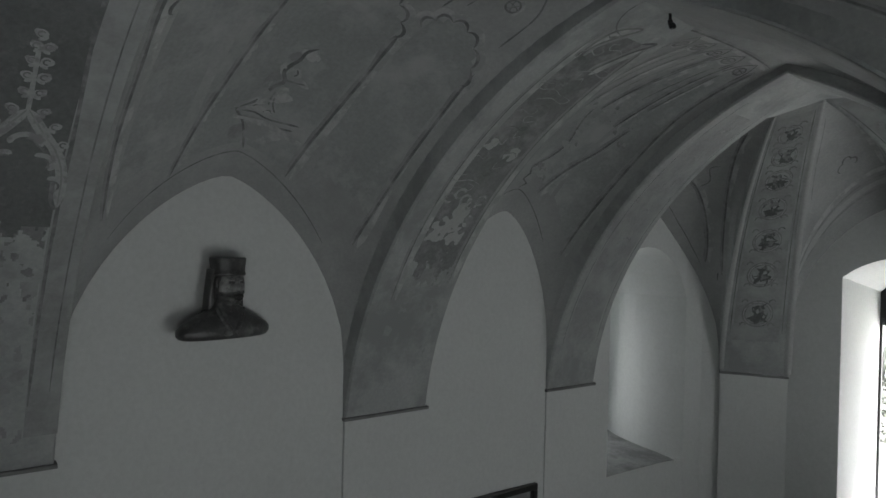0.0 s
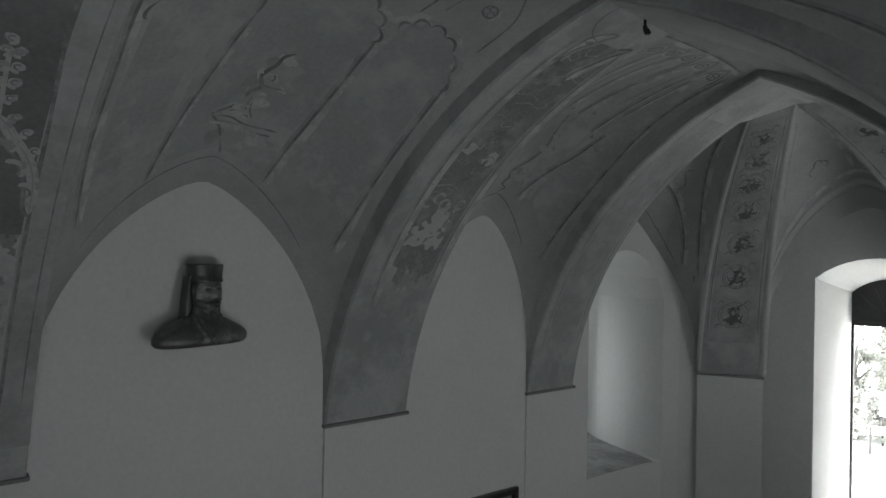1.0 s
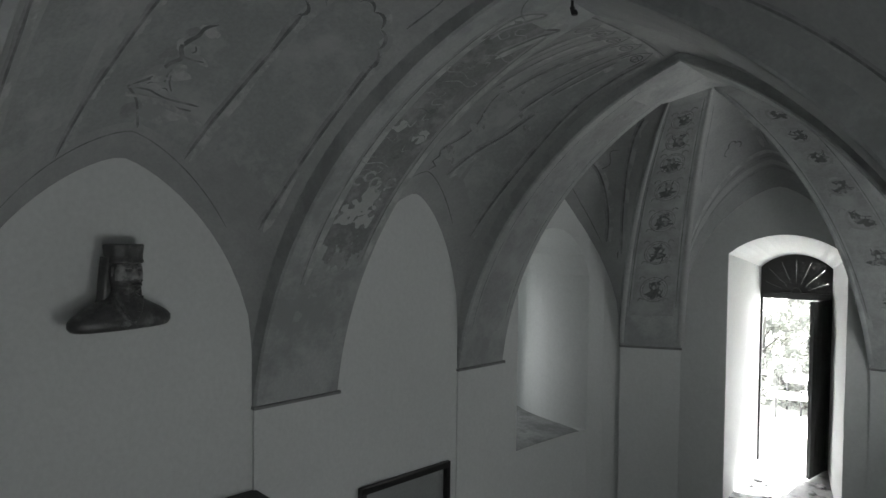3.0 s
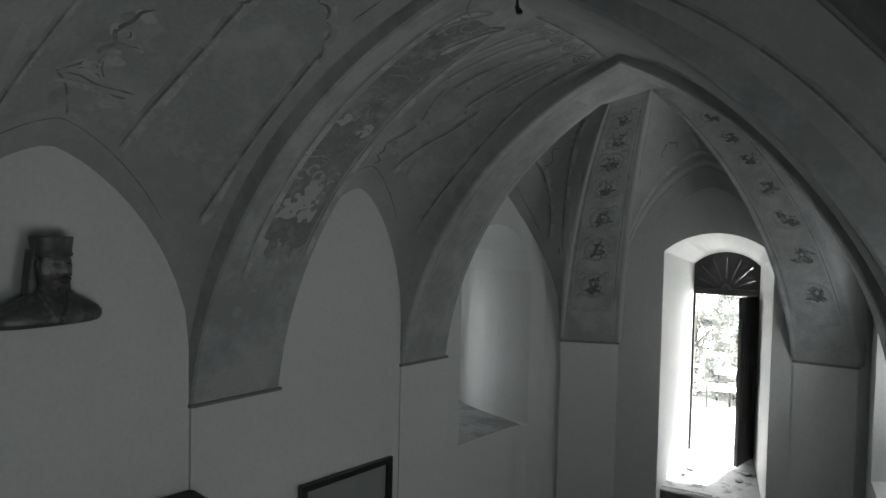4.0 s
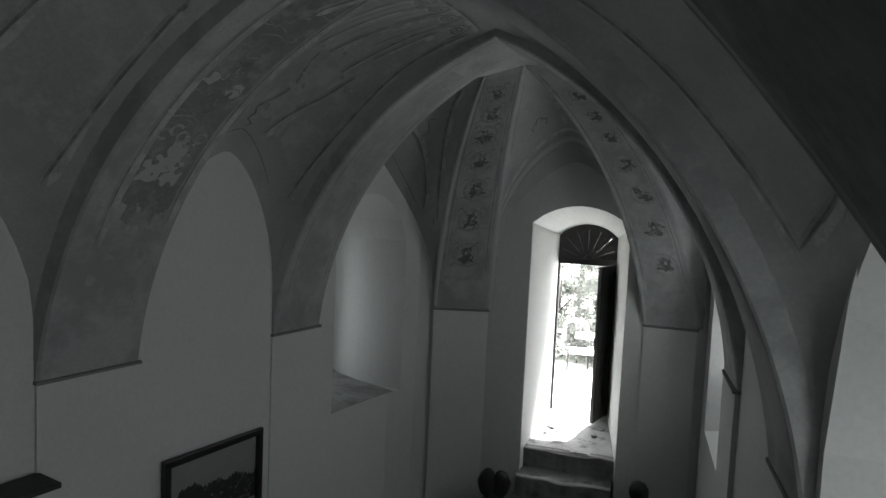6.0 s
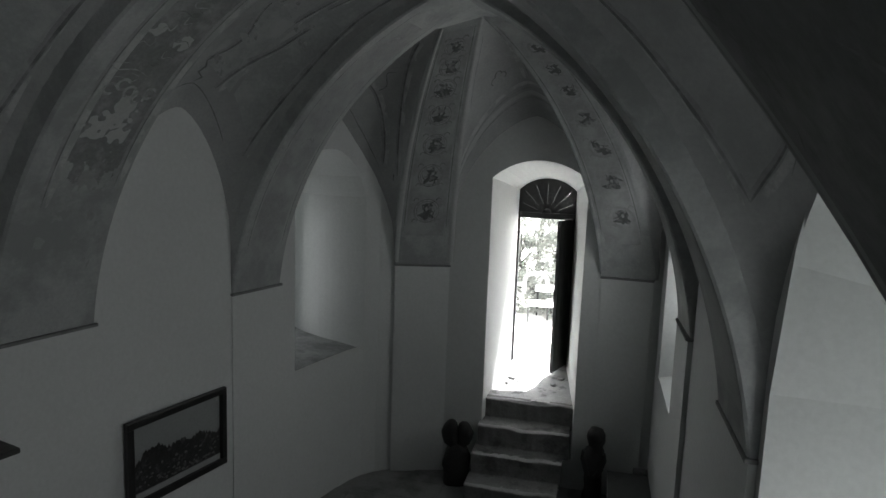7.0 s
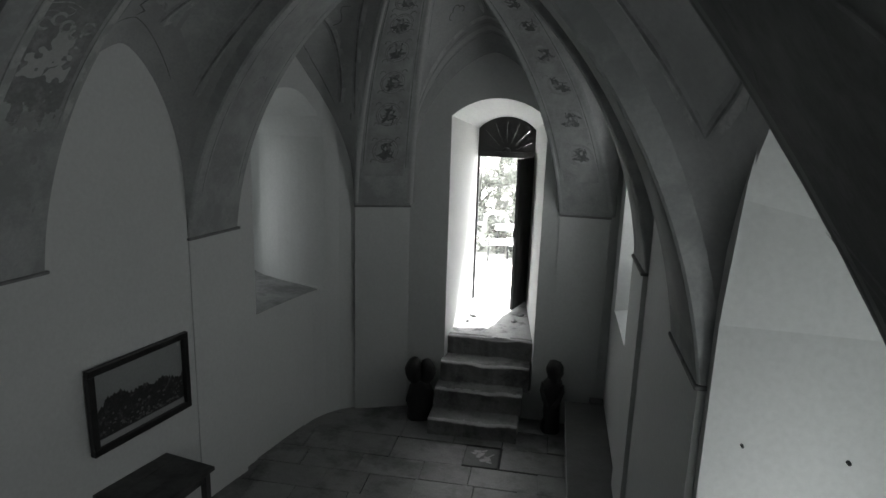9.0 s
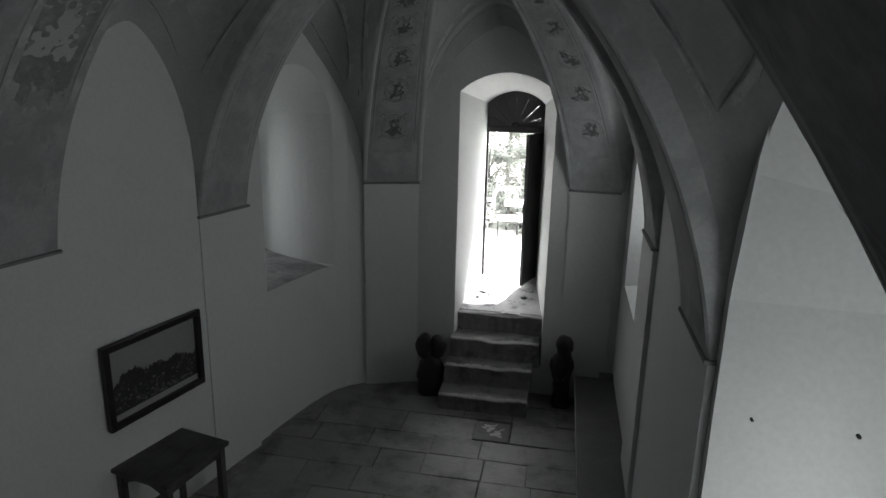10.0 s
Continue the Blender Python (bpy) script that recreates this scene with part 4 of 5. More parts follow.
class Surface:
    """A curved face to paint on: at(u, v), its room-side normal and its lengths per unit of u and v."""

    def __init__(self, fn, owner):
        self.fn, self.owner = fn, owner

    def frame_at(self, u, v):
        e = 0.004
        p = self.fn(u, v)
        du = (self.fn(u + e, v) - self.fn(u - e, v)) / (2 * e)
        dv = (self.fn(u, v + e) - self.fn(u, v - e)) / (2 * e)
        n = du.cross(dv).normalized()
        if n.dot(ROOM - p) < 0:
            n = -n
        return p, du, dv, n

    def at(self, u, v, lift):
        p, du, dv, n = self.frame_at(u, v)
        return p + n * lift

    def shift(self, u, v, dx, dy):
        """u, v of the point dx metres across and dy metres up from u, v."""
        p, du, dv, n = self.frame_at(u, v)
        return u + dx / max(0.15, du.length), v + dy / max(0.15, dv.length)


def smooth_path(pts, per=8):
    out = []
    for i in range(len(pts) - 1):
        p0, p1, p2, p3 = (pts[max(i - 1, 0)], pts[i], pts[i + 1], pts[min(i + 2, len(pts) - 1)])
        for j in range(per):
            t = j / per
            out.append(tuple(0.5 * (2 * b + (c - a) * t + (2 * a - 5 * b + 4 * c - d) * t * t + (3 * b - a - 3 * c + d) * t ** 3) for a, b, c, d in zip(p0, p1, p2, p3)))
    return out + [tuple(pts[-1])]


def stroke_into(bm, s, pts, width, lift, shift=0.0, taper=False, wobble=0.10):
    ps = [s.at(u, v, lift) for u, v in pts]
    ns = [s.frame_at(u, v)[3] for u, v in pts]
    prev = None
    for i, (p, n) in enumerate(zip(ps, ns)):
        t = (ps[min(i + 1, len(ps) - 1)] - ps[max(i - 1, 0)])
        if t.length < 1e-7:
            continue
        side = t.normalized().cross(n)
        w = width / 2 * (1 + wobble * 3 * noise.noise(p * 9))
        if taper:
            w *= 0.25 + 0.75 * math.sin(math.pi * min(0.97, max(0.03, i / (len(ps) - 1))))
        k = i / max(1, len(ps) - 1)
        w *= min(1.0, 0.2 + 9 * min(k, 1 - k))
        c = p + side * shift
        pair = (bm.verts.new(c - side * w), bm.verts.new(c + side * w))
        if prev:
            bm.faces.new([prev[0], prev[1], pair[1], pair[0]])
        prev = pair


def line(s, pts, width=0.016, mat=None, lift=0.004, name="painted_line", pale=True, smooth=True):
    """A painted moulding: a dark line with a pale one beside it."""
    q = smooth_path(pts) if smooth else pts
    bm = bmesh.new()
    stroke_into(bm, s, q, width, lift)
    ob = part(name, bm, mat or PAINT_DARK, s.owner)
    if pale:
        bm = bmesh.new()
        stroke_into(bm, s, q, width + 0.016, lift - 0.0008, -0.010, wobble=0.25)
        part("painted_shade", bm, PAINT_SHADE, s.owner)
        bm = bmesh.new()
        stroke_into(bm, s, q, 0.038, lift - 0.0012, 0.030)
        part("painted_moulding", bm, PAINT_LIGHT, s.owner)
    return ob


def field(s, inside, mat, u0, u1, v0, v1, nu=22, nv=40, lift=0.0025, name="painted_panel"):
    """A painted ground: the part of the u, v rectangle where inside(u, v) holds."""
    bm = bmesh.new()
    vs = {}
    for i in range(nu):
        for j in range(nv):
            uc, vc = lerp(u0, u1, (i + 0.5) / nu), lerp(v0, v1, (j + 0.5) / nv)
            if inside and not inside(uc, vc):
                continue
            q = []
            for a, b in ((i, j), (i + 1, j), (i + 1, j + 1), (i, j + 1)):
                if (a, b) not in vs:
                    vs[a, b] = bm.verts.new(s.at(lerp(u0, u1, a / nu), lerp(v0, v1, b / nv), lift))
                q.append(vs[a, b])
            bm.faces.new(q)
    return part(name, bm, mat, s.owner, smooth=True)


def blob_into(bm, s, u, v, outline, lift):
    """A filled shape given by its outline in metres round u, v."""
    c = bm.verts.new(s.at(u, v, lift))
    ring = [bm.verts.new(s.at(*s.shift(u, v, x, y), lift)) for x, y in outline]
    for a, b in zip(ring, ring[1:] + ring[:1]):
        bm.faces.new([c, a, b])


def oval(rx, ry, cx=0.0, cy=0.0, n=18, turn=0.0, rough=0.0, seed=0):
    out = []
    for i in range(n):
        t = 2 * math.pi * i / n
        k = 1 + rough * noise.noise((math.cos(t) * 1.6, math.sin(t) * 1.6, seed * 3.7))
        x, y = rx * k * math.cos(t), ry * k * math.sin(t)
        out.append((cx + x * math.cos(turn) - y * math.sin(turn), cy + x * math.sin(turn) + y * math.cos(turn)))
    return out


def scallop(s, u0, u1, v_side, v_top, n=7, name="painted_cusps"):
    """The foiled head of a painted panel: lobes that bulge outwards along an arch, with cusps between them."""
    um, hu, hv = (u0 + u1) / 2, (u1 - u0) / 2, v_top - v_side
    dark, pale = bmesh.new(), bmesh.new()
    for k in range(n):
        arc, outer = [], []
        for j in range(9):
            th = math.pi * (k + j / 8) / n
            u, v = um - hu * math.cos(th), v_side + hv * math.sin(th)
            b = 0.034 * math.sin(math.pi * j / 8) ** 0.8
            arc.append(s.shift(u, v, -b * math.cos(th), b * math.sin(th)))
            outer.append(s.shift(u, v, -(b + 0.026) * math.cos(th), (b + 0.026) * math.sin(th)))
        stroke_into(dark, s, arc, 0.018, 0.005, taper=True)
        stroke_into(pale, s, outer, 0.030, 0.0036)
    part(name, dark, PAINT_DARK, s.owner)
    part("painted_moulding", pale, PAINT_LIGHT, s.owner)


def ring_into(bm, s, u, v, r, width, lift, a0=0.0, a1=360.0, ry=None):
    n = 26
    pts = []
    for i in range(n + 1):
        t = radians(lerp(a0, a1, i / n))
        pts.append(s.shift(u, v, r * math.cos(t), (ry or r) * math.sin(t)))
    stroke_into(bm, s, pts, width, lift)


def cell_surface(key):
    return Surface(lambda u, v: cell_point(CELLS[key], u, v), VAULTS[key])


def band_surface(i, side):
    return Surface(lambda e, t: band_edge(i, 0, side, t).lerp(band_edge(i, 1, side, t), e), ARCHES[i])


def corner_surface(i):
    return Surface(lambda e, t: corner_band(i, e, t), RIBS[i])


def lunette_border(s, top=0.075):
    line(s, [(u / 14, top * (0.55 + 0.45 * math.sin(math.pi * u / 14))) for u in range(2, 13)], 0.008, pale=False, name="painted_border")


def tracery(s, u0, u1, v0, v1):
    """Small pointed lights with a ring above, between the panel heads and the crown."""
    um = (u0 + u1) / 2
    bm = bmesh.new()
    stroke_into(bm, s, smooth_path([(u0, v0), (u0 + 0.01, lerp(v0, v1, 0.6)), (um, v1)]), 0.009, 0.0045)
    stroke_into(bm, s, smooth_path([(u1, v0), (u1 - 0.01, lerp(v0, v1, 0.6)), (um, v1)]), 0.009, 0.0045)
    part("painted_tracery", bm, PAINT_DARK, s.owner)
    bm = bmesh.new()
    ring_into(bm, s, um, lerp(v0, v1, 0.45), 0.036, 0.009, 0.005)
    for k in range(3):
        a = radians(90 + 120 * k)
        u, v = s.shift(um, lerp(v0, v1, 0.45), 0.022 * math.cos(a), 0.022 * math.sin(a))
        ring_into(bm, s, u, v, 0.017, 0.005, 0.0055)
    part("painted_trefoil", bm, PAINT_DARK, s.owner)
    bm = bmesh.new()
    ring_into(bm, s, um, lerp(v0, v1, 0.45), 0.050, 0.014, 0.004)
    part("painted_moulding", bm, PAINT_LIGHT, s.owner)


def nave_paint(key, figure=True):
    s = cell_surface(key)
    lunette_border(s)
    field(s, lambda u, v: v < 0.60 + 0.06 * math.sin(math.pi * (u - 0.35) / 0.36), PANEL, 0.335 + 0.0, 0.715, 0.10, 0.68, name="painted_panel")
    field(s, lambda u, v: v > 0.16 + (u - 0.75) * 0.5 and v < 0.66 + 0.05 * math.sin(math.pi * (u - 0.75) / 0.2), PANEL, 0.755, 0.945, 0.10, 0.72)
    field(s, lambda u, v: v > 0.16, PANEL, 0.135, 0.30, 0.12, 0.62, 12)
    line(s, [(0.115, 0.13), (0.10, 0.30), (0.10, 0.46), (0.088, 0.61), (0.085, 0.80), (0.085, 0.97)])
    line(s, [(0.06, 0.22), (0.055, 0.40), (0.05, 0.60), (0.05, 0.95)], 0.007, pale=False)
    line(s, [(0.312, 0.075), (0.35, 0.20), (0.385, 0.338), (0.40, 0.525), (0.385, 0.58)], 0.015)
    line(s, [(0.688, 0.088), (0.725, 0.288), (0.738, 0.438), (0.727, 0.575)], 0.015)
    line(s, [(0.935, 0.16), (0.955, 0.325), (0.962, 0.525), (0.95, 0.67)], 0.014)
    scallop(s, 0.405, 0.715, 0.565, 0.655)
    scallop(s, 0.75, 0.945, 0.63, 0.70, 6)
    scallop(s, 0.125, 0.375, 0.56, 0.635, 6)
    for a, b, c, d in ((0.12, 0.30, 0.66, 0.80), (0.34, 0.52, 0.70, 0.86), (0.56, 0.74, 0.70, 0.84), (0.78, 0.94, 0.74, 0.90), (0.20, 0.42, 0.84, 0.95), (0.60, 0.82, 0.86, 0.96)):
        tracery(s, a, b, c, d)
    line(s, [(0.06, 0.975), (0.5, 0.972), (0.95, 0.975)], 0.012)
    if figure:
        # bracket
        bm = bmesh.new()
        blob_into(bm, s, 0.575, 0.185, [(-0.21, 0.015), (0.20, 0.015), (0.20, -0.012), (0.12, -0.03), (0.06, -0.09), (0.03, -0.14), (-0.10, -0.14), (-0.09, -0.08), (-0.13, -0.03), (-0.20, -0.012)], 0.0042)
        part("painted_bracket", bm, PAINT_LIGHT, s.owner)
        line(s, [(0.448, 0.212), (0.51, 0.194), (0.575, 0.190), (0.663, 0.222)], 0.011, pale=False, lift=0.0055)
        line(s, [(0.575, 0.175), (0.61, 0.184), (0.65, 0.200)], 0.009, pale=False, lift=0.0055)
        line(s, [(0.452, 0.208), (0.488, 0.175), (0.513, 0.138), (0.537, 0.088)], 0.012, pale=False, lift=0.0055)
        # dark ground behind and below it, then the crouching shape on the bracket, leaning up
        bm = bmesh.new()
        blob_into(bm, s, 0.50, 0.235, oval(0.075, 0.035, n=24, turn=0.8, rough=0.6, seed=21), 0.0036)
        blob_into(bm, s, 0.525, 0.305, oval(0.060, 0.030, n=24, turn=1.0, rough=0.5, seed=22), 0.0037)
        blob_into(bm, s, 0.545, 0.375, oval(0.045, 0.022, n=20, turn=0.9, rough=0.5, seed=23), 0.0038)
        blob_into(bm, s, 0.50, 0.135, oval(0.06, 0.055, n=24, rough=0.5, seed=24), 0.0036)
        part("painted_shade", bm, PAINT_SHADE, s.owner)
        bm = bmesh.new()
        blob_into(bm, s, 0.545, 0.255, oval(0.10, 0.060, n=24, turn=0.6, rough=0.5, seed=2), 0.0048)
        blob_into(bm, s, 0.50, 0.225, oval(0.10, 0.026, n=20, turn=0.25, rough=0.5, seed=3), 0.0044)
        blob_into(bm, s, 0.555, 0.335, oval(0.062, 0.052, n=20, rough=0.3, seed=5), 0.0054)
        blob_into(bm, s, 0.60, 0.320, oval(0.050, 0.020, n=16, rough=0.3, seed=7), 0.0058)
        blob_into(bm, s, 0.575, 0.395, oval(0.038, 0.032, n=16, rough=0.5, seed=8), 0.0050)
        part("painted_ornament", bm, PAINT_LIGHT, s.owner, "pale weathered painted ornament on a bracket")
        bm = bmesh.new()
        blob_into(bm, s, 0.580, 0.405, oval(0.026, 0.022, n=16, rough=0.4, seed=12), 0.0056)
        blob_into(bm, s, 0.595, 0.398, oval(0.022, 0.018, n=16, rough=0.5, seed=13), 0.0058)
        blob_into(bm, s, 0.530, 0.205, oval(0.11, 0.016, n=24, rough=0.5, seed=14), 0.0056)
        part("painted_ornament", bm, PAINT_LIGHT, s.owner)
        line(s, [(0.463, 0.213), (0.513, 0.230), (0.537, 0.275), (0.556, 0.300), (0.540, 0.325), (0.548, 0.350), (0.560, 0.372), (0.563, 0.398), (0.585, 0.422)], 0.019, pale=False, lift=0.0065)
        line(s, [(0.556, 0.305), (0.588, 0.312), (0.613, 0.322)], 0.009, pale=False, lift=0.0065)
        line(s, [(0.550, 0.265), (0.547, 0.245), (0.550, 0.225)], 0.008, pale=False, lift=0.0065)
        line(s, [(0.556, 0.250), (0.562, 0.230), (0.578, 0.213)], 0.008, pale=False, lift=0.0065)
        line(s, [(0.570, 0.345), (0.578, 0.335), (0.572, 0.325)], 0.007, pale=False, lift=0.0065)
        line(s, [(0.500, 0.205), (0.515, 0.215), (0.525, 0.205)], 0.006, pale=False, lift=0.0065)
        line(s, [(0.545, 0.200), (0.560, 0.212), (0.575, 0.202)], 0.006, pale=False, lift=0.0065)


nave_paint("near_left")

# the east spandrel: plain ground with a painted border that meets in a V over the pier
s = cell_surface("near_right")
lunette_border(s)
line(s, [(0.955, 0.80), (0.958, 0.59), (0.960, 0.45), (0.961, 0.34), (0.956, 0.24), (0.948, 0.138)], 0.013)
line(s, [(0.948, 0.138), (0.913, 0.113), (0.863, 0.088), (0.80, 0.075)], 0.010)
line(s, [(0.80, 0.12), (0.60, 0.10), (0.40, 0.10), (0.20, 0.12)], 0.010, pale=False)


def mid_paint(key):
    s = cell_surface(key)
    lunette_border(s, 0.10)
    field(s, lambda u, v: v > 0.17, PANEL, 0.14, 0.50, 0.12, 0.50, 14, 20)
    field(s, lambda u, v: v > 0.16 + 0.1 * (u - 0.55), PANEL, 0.56, 0.78, 0.12, 0.50, 12, 20)
    field(s, lambda u, v: v > 0.2, PANEL, 0.80, 0.95, 0.15, 0.80, 10, 30)
    line(s, [(0.10, 0.14), (0.08, 0.34), (0.07, 0.60), (0.07, 0.96)], 0.010)
    line(s, [(0.713, 0.138), (0.765, 0.28), (0.825, 0.425), (0.85, 0.56)], 0.014)
    line(s, [(0.945, 0.163), (0.965, 0.413), (0.965, 0.562), (0.945, 0.72), (0.93, 0.93)], 0.014)
    # small jagged bracket with a branch above
    line(s, [(0.585, 0.105), (0.62, 0.13), (0.575, 0.145), (0.60, 0.17), (0.575, 0.195), (0.61, 0.215)], 0.014, pale=False, smooth=False)
    line(s, [(0.575, 0.195), (0.64, 0.26), (0.66, 0.345), (0.61, 0.43), (0.588, 0.488)], 0.013)
    bm = bmesh.new()
    for u, v, r in ((0.66, 0.33, 0.045), (0.69, 0.36, 0.035), (0.66, 0.39, 0.03), (0.64, 0.215, 0.05), (0.68, 0.19, 0.04)):
        blob_into(bm, s, u, v, oval(r, r * 0.6, rough=0.6, seed=int(u * 100 + v * 31)), 0.0045)
    part("painted_ornament", bm, PAINT_MID, s.owner)
    for k, u in enumerate((0.18, 0.33, 0.48, 0.63, 0.78)):
        line(s, [(u, 0.50), (u + 0.012, 0.64), (u + 0.008, 0.78), (u, 0.90)], 0.010)
        tracery(s, u + 0.02, u + 0.13, 0.86, 0.95)
        bm = bmesh.new()
        for j in range(5):
            blob_into(bm, s, u + 0.02 + 0.022 * j, 0.52 + 0.03 * math.sin(j * 2.1 + k), oval(0.020, 0.015, n=14, rough=0.5, seed=k * 7 + j), 0.0045)
        part("painted_ornament", bm, PAINT_MID, s.owner)
    for k in range(9):
        u = 0.14 + k * 0.085
        line(s, [(u, 0.62), (u + 0.01, 0.74), (u + 0.004, 0.85)], 0.006, pale=k % 2 == 0)
    line(s, [(0.06, 0.965), (0.5, 0.962), (0.95, 0.965)], 0.012)


mid_paint("mid_left")
lunette_border(cell_surface("mid_right"), 0.10)

s = cell_surface("apse_left")
lunette_border(s, 0.09)
line(s, [(0.875, 0.113), (0.86, 0.20), (0.80, 0.28), (0.70, 0.312), (0.62, 0.30)], 0.012, pale=True)
line(s, [(0.965, 0.22), (0.90, 0.44), (0.80, 0.64), (0.74, 0.75)], 0.014)
line(s, [(0.70, 0.34), (0.735, 0.41), (0.69, 0.45), (0.75, 0.52)], 0.009, pale=False)
# small hole, its dark inside painted on as a flat oval
bm = bmesh.new()
blob_into(bm, s, 0.945, 0.17, oval(0.018, 0.032, rough=0.3), 0.005)
part("dark_hole", bm, PAINT_DARK, s.owner)
s = cell_surface("apse_right")
lunette_border(s, 0.09)

s = cell_surface("apse_door")
for off, w, m, h in ((0.150, 0.016, PAINT_SHADE, 0.0045), (0.185, 0.045, RIB, 0.005), (0.225, 0.014, PAINT_SHADE, 0.0046), (0.265, 0.036, PAINT_LIGHT, 0.005)):
    line(s, [(u / 20, off * (0.45 + 0.55 * math.sin(math.pi * u / 20) ** 0.6)) for u in range(1, 20)], w, m, h, "painted_arch", pale=False)
line(s, [(0.52, 0.30), (0.51, 0.52), (0.505, 0.72), (0.50, 0.90)], 0.034, PAINT_LIGHT, 0.0052, "painted_mullion", pale=False)
line(s, [(0.56, 0.32), (0.55, 0.52), (0.535, 0.72), (0.52, 0.88)], 0.008, PAINT_DARK, 0.0054, "painted_line", pale=False)
line(s, [(0.10, 0.40), (0.12, 0.60), (0.20, 0.82)], 0.010, PAINT_SHADE, 0.0052, "painted_line", pale=False)
# a trefoil in each light beside the mullion
for cu in (0.33, 0.70):
    bm = bmesh.new()
    for dx, dy, a0, a1 in ((-0.045, 0.0, 60, 250), (0.0, 0.040, -10, 190), (0.045, 0.0, -70, 120)):
        ring_into(bm, s, *s.shift(cu, 0.40, dx, dy), 0.034, 0.010, 0.005, a0, a1)
    part("painted_trefoil", bm, SOFT, s.owner)

# arches
s = band_surface(0, "l")
field(s, lambda u, v: v > 0.385 + 0.035 * noise.noise((u * 7, 1, 0)) + 0.02 * noise.noise((u * 22, v * 60, 2)), DEEP_DIMMED, 0.06, 0.80, 0.34, 0.99, 50, 110, name="dark_painted_ground")
field(s, lambda u, v: noise.noise((u * 11, v * 46, 4)) + 0.6 * noise.noise((u * 27, v * 110, 6)) > 0.85 * (0.405 - v) / 0.16 - 0.22, DEEP, 0.06, 0.79, 0.20, 0.405, 70, 110, 0.0022, name="flaked_painted_ground")
field(s, lambda u, v: noise.noise((u * 5, v * 22, 8)) + 0.5 * noise.noise((u * 17, v * 70, 9)) > 0.16, FADED, 0.06, 0.79, 0.04, 0.30, 60, 100, 0.0018, name="faded_painted_ground")
field(s, None, FADED, 0.80, 1.0, 0.05, 0.98, 6, 40, 0.0015, name="faded_painted_border")
line(s, [(0.81, 0.10), (0.82, 0.30), (0.82, 0.533), (0.785, 0.683), (0.775, 0.90)], 0.014, name="painted_border", pale=False)
line(s, [(0.93, 0.12), (0.94, 0.40), (0.93, 0.70), (0.93, 0.95)], 0.006, pale=False, name="painted_border")
# gable with crockets, on a stem, over a foiled arch
for sg in (1, -1):
    arm = [(0.58 + sg * q, v) for q, v in ((0.235, 0.42), (0.225, 0.47), (0.17, 0.505), (0.09, 0.530), (0.005, 0.560))]
    line(s, [(u - sg * 0.012, v - 0.004) for u, v in arm], 0.052, PAINT_DARK, 0.0054, "painted_gable_shadow", pale=False)
    line(s, arm, 0.036, PAINT_MID, 0.006, "painted_gable", pale=False)
    line(s, arm, 0.006, PAINT_SHADE, 0.0068, "painted_gable_line", pale=False)
for cu, cv, r, a0, a1 in ((0.60, 0.508, 0.050, 5, 175), (0.685, 0.484, 0.040, -40, 120), (0.515, 0.484, 0.040, 60, 220), (0.765, 0.452, 0.036, -40, 120), (0.435, 0.452, 0.036, 60, 220)):
    dark, pale = bmesh.new(), bmesh.new()
    ring_into(pale, s, cu, cv, r, 0.024, 0.0064, a0, a1)
    foil = part("painted_cusp", pale, PAINT_MID, s.owner)
    ring_into(dark, s, cu, cv, r - 0.013, 0.008, 0.0070, a0, a1)
    part("cusp_line", dark, PAINT_DARK, foil)
line(s, [(0.58, 0.555), (0.575, 0.60), (0.565, 0.65)], 0.014, PAINT_MID, 0.006, "painted_finial", pale=False)
crockets = [(0.58 + sg * q, v) for sg in (1, -1) for q, v in ((0.20, 0.515), (0.14, 0.540), (0.075, 0.560), (0.035, 0.585), (0.038, 0.607), (0.034, 0.628), (0.028, 0.648))] + [(0.562, 0.664)]
for k, (u, v) in enumerate(crockets):
    sg = 1 if u > 0.58 else -1
    bm = bmesh.new()
    blob_into(bm, s, u, v, oval(0.022, 0.017, n=16, turn=0.5 * sg, rough=0.35, seed=k), 0.0066)
    blob_into(bm, s, u - sg * 0.012, v - 0.006, oval(0.016, 0.009, n=12, turn=-0.6 * sg), 0.0064)
    curl = part("painted_crocket", bm, PAINT_MID, s.owner)
    bm = bmesh.new()
    ring_into(bm, s, u, v, 0.010, 0.005, 0.0075, 30, 300)
    part("painted_curl", bm, PAINT_DARK, curl)
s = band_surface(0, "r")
# right half of the nearest arch: darker ground over nearly its whole soffit
field(s, None, DEEP_SMOOTH := material("dark_soffit_ground", (0.12, 0.125, 0.125), (0.20, 0.205, 0.205), 3.0, 0.9, 0.25, 50, stain=(0.27, 0.275, 0.275), stain_scale=4.0, edge=(0.46, 0.66)), 0.02, 0.90, 0.02, 0.99, 12, 40, name="dark_painted_ground")

ra = random.Random(21)
for k in range(46):
    e, t, a = ra.uniform(0.12, 0.82), ra.uniform(0.12, 0.95), ra.uniform(-0.5, 0.5)
    l = ra.uniform(0.05, 0.16)
    bm = bmesh.new()
    pts = [s.shift(e, t, l * q * math.sin(a + 0.9 * q), l * q) for q in (-1, -0.5, 0, 0.5, 1)]
    stroke_into(bm, s, smooth_path(pts, 5), ra.uniform(0.006, 0.016), 0.0048, taper=True)
    part("painted_tendril", bm, SOFT if k % 3 else PAINT_DARK, s.owner)
line(s, [(0.93, 0.10), (0.92, 0.40), (0.93, 0.70), (0.93, 0.95)], 0.010, pale=False, name="painted_border")

s = band_surface(1, "l")
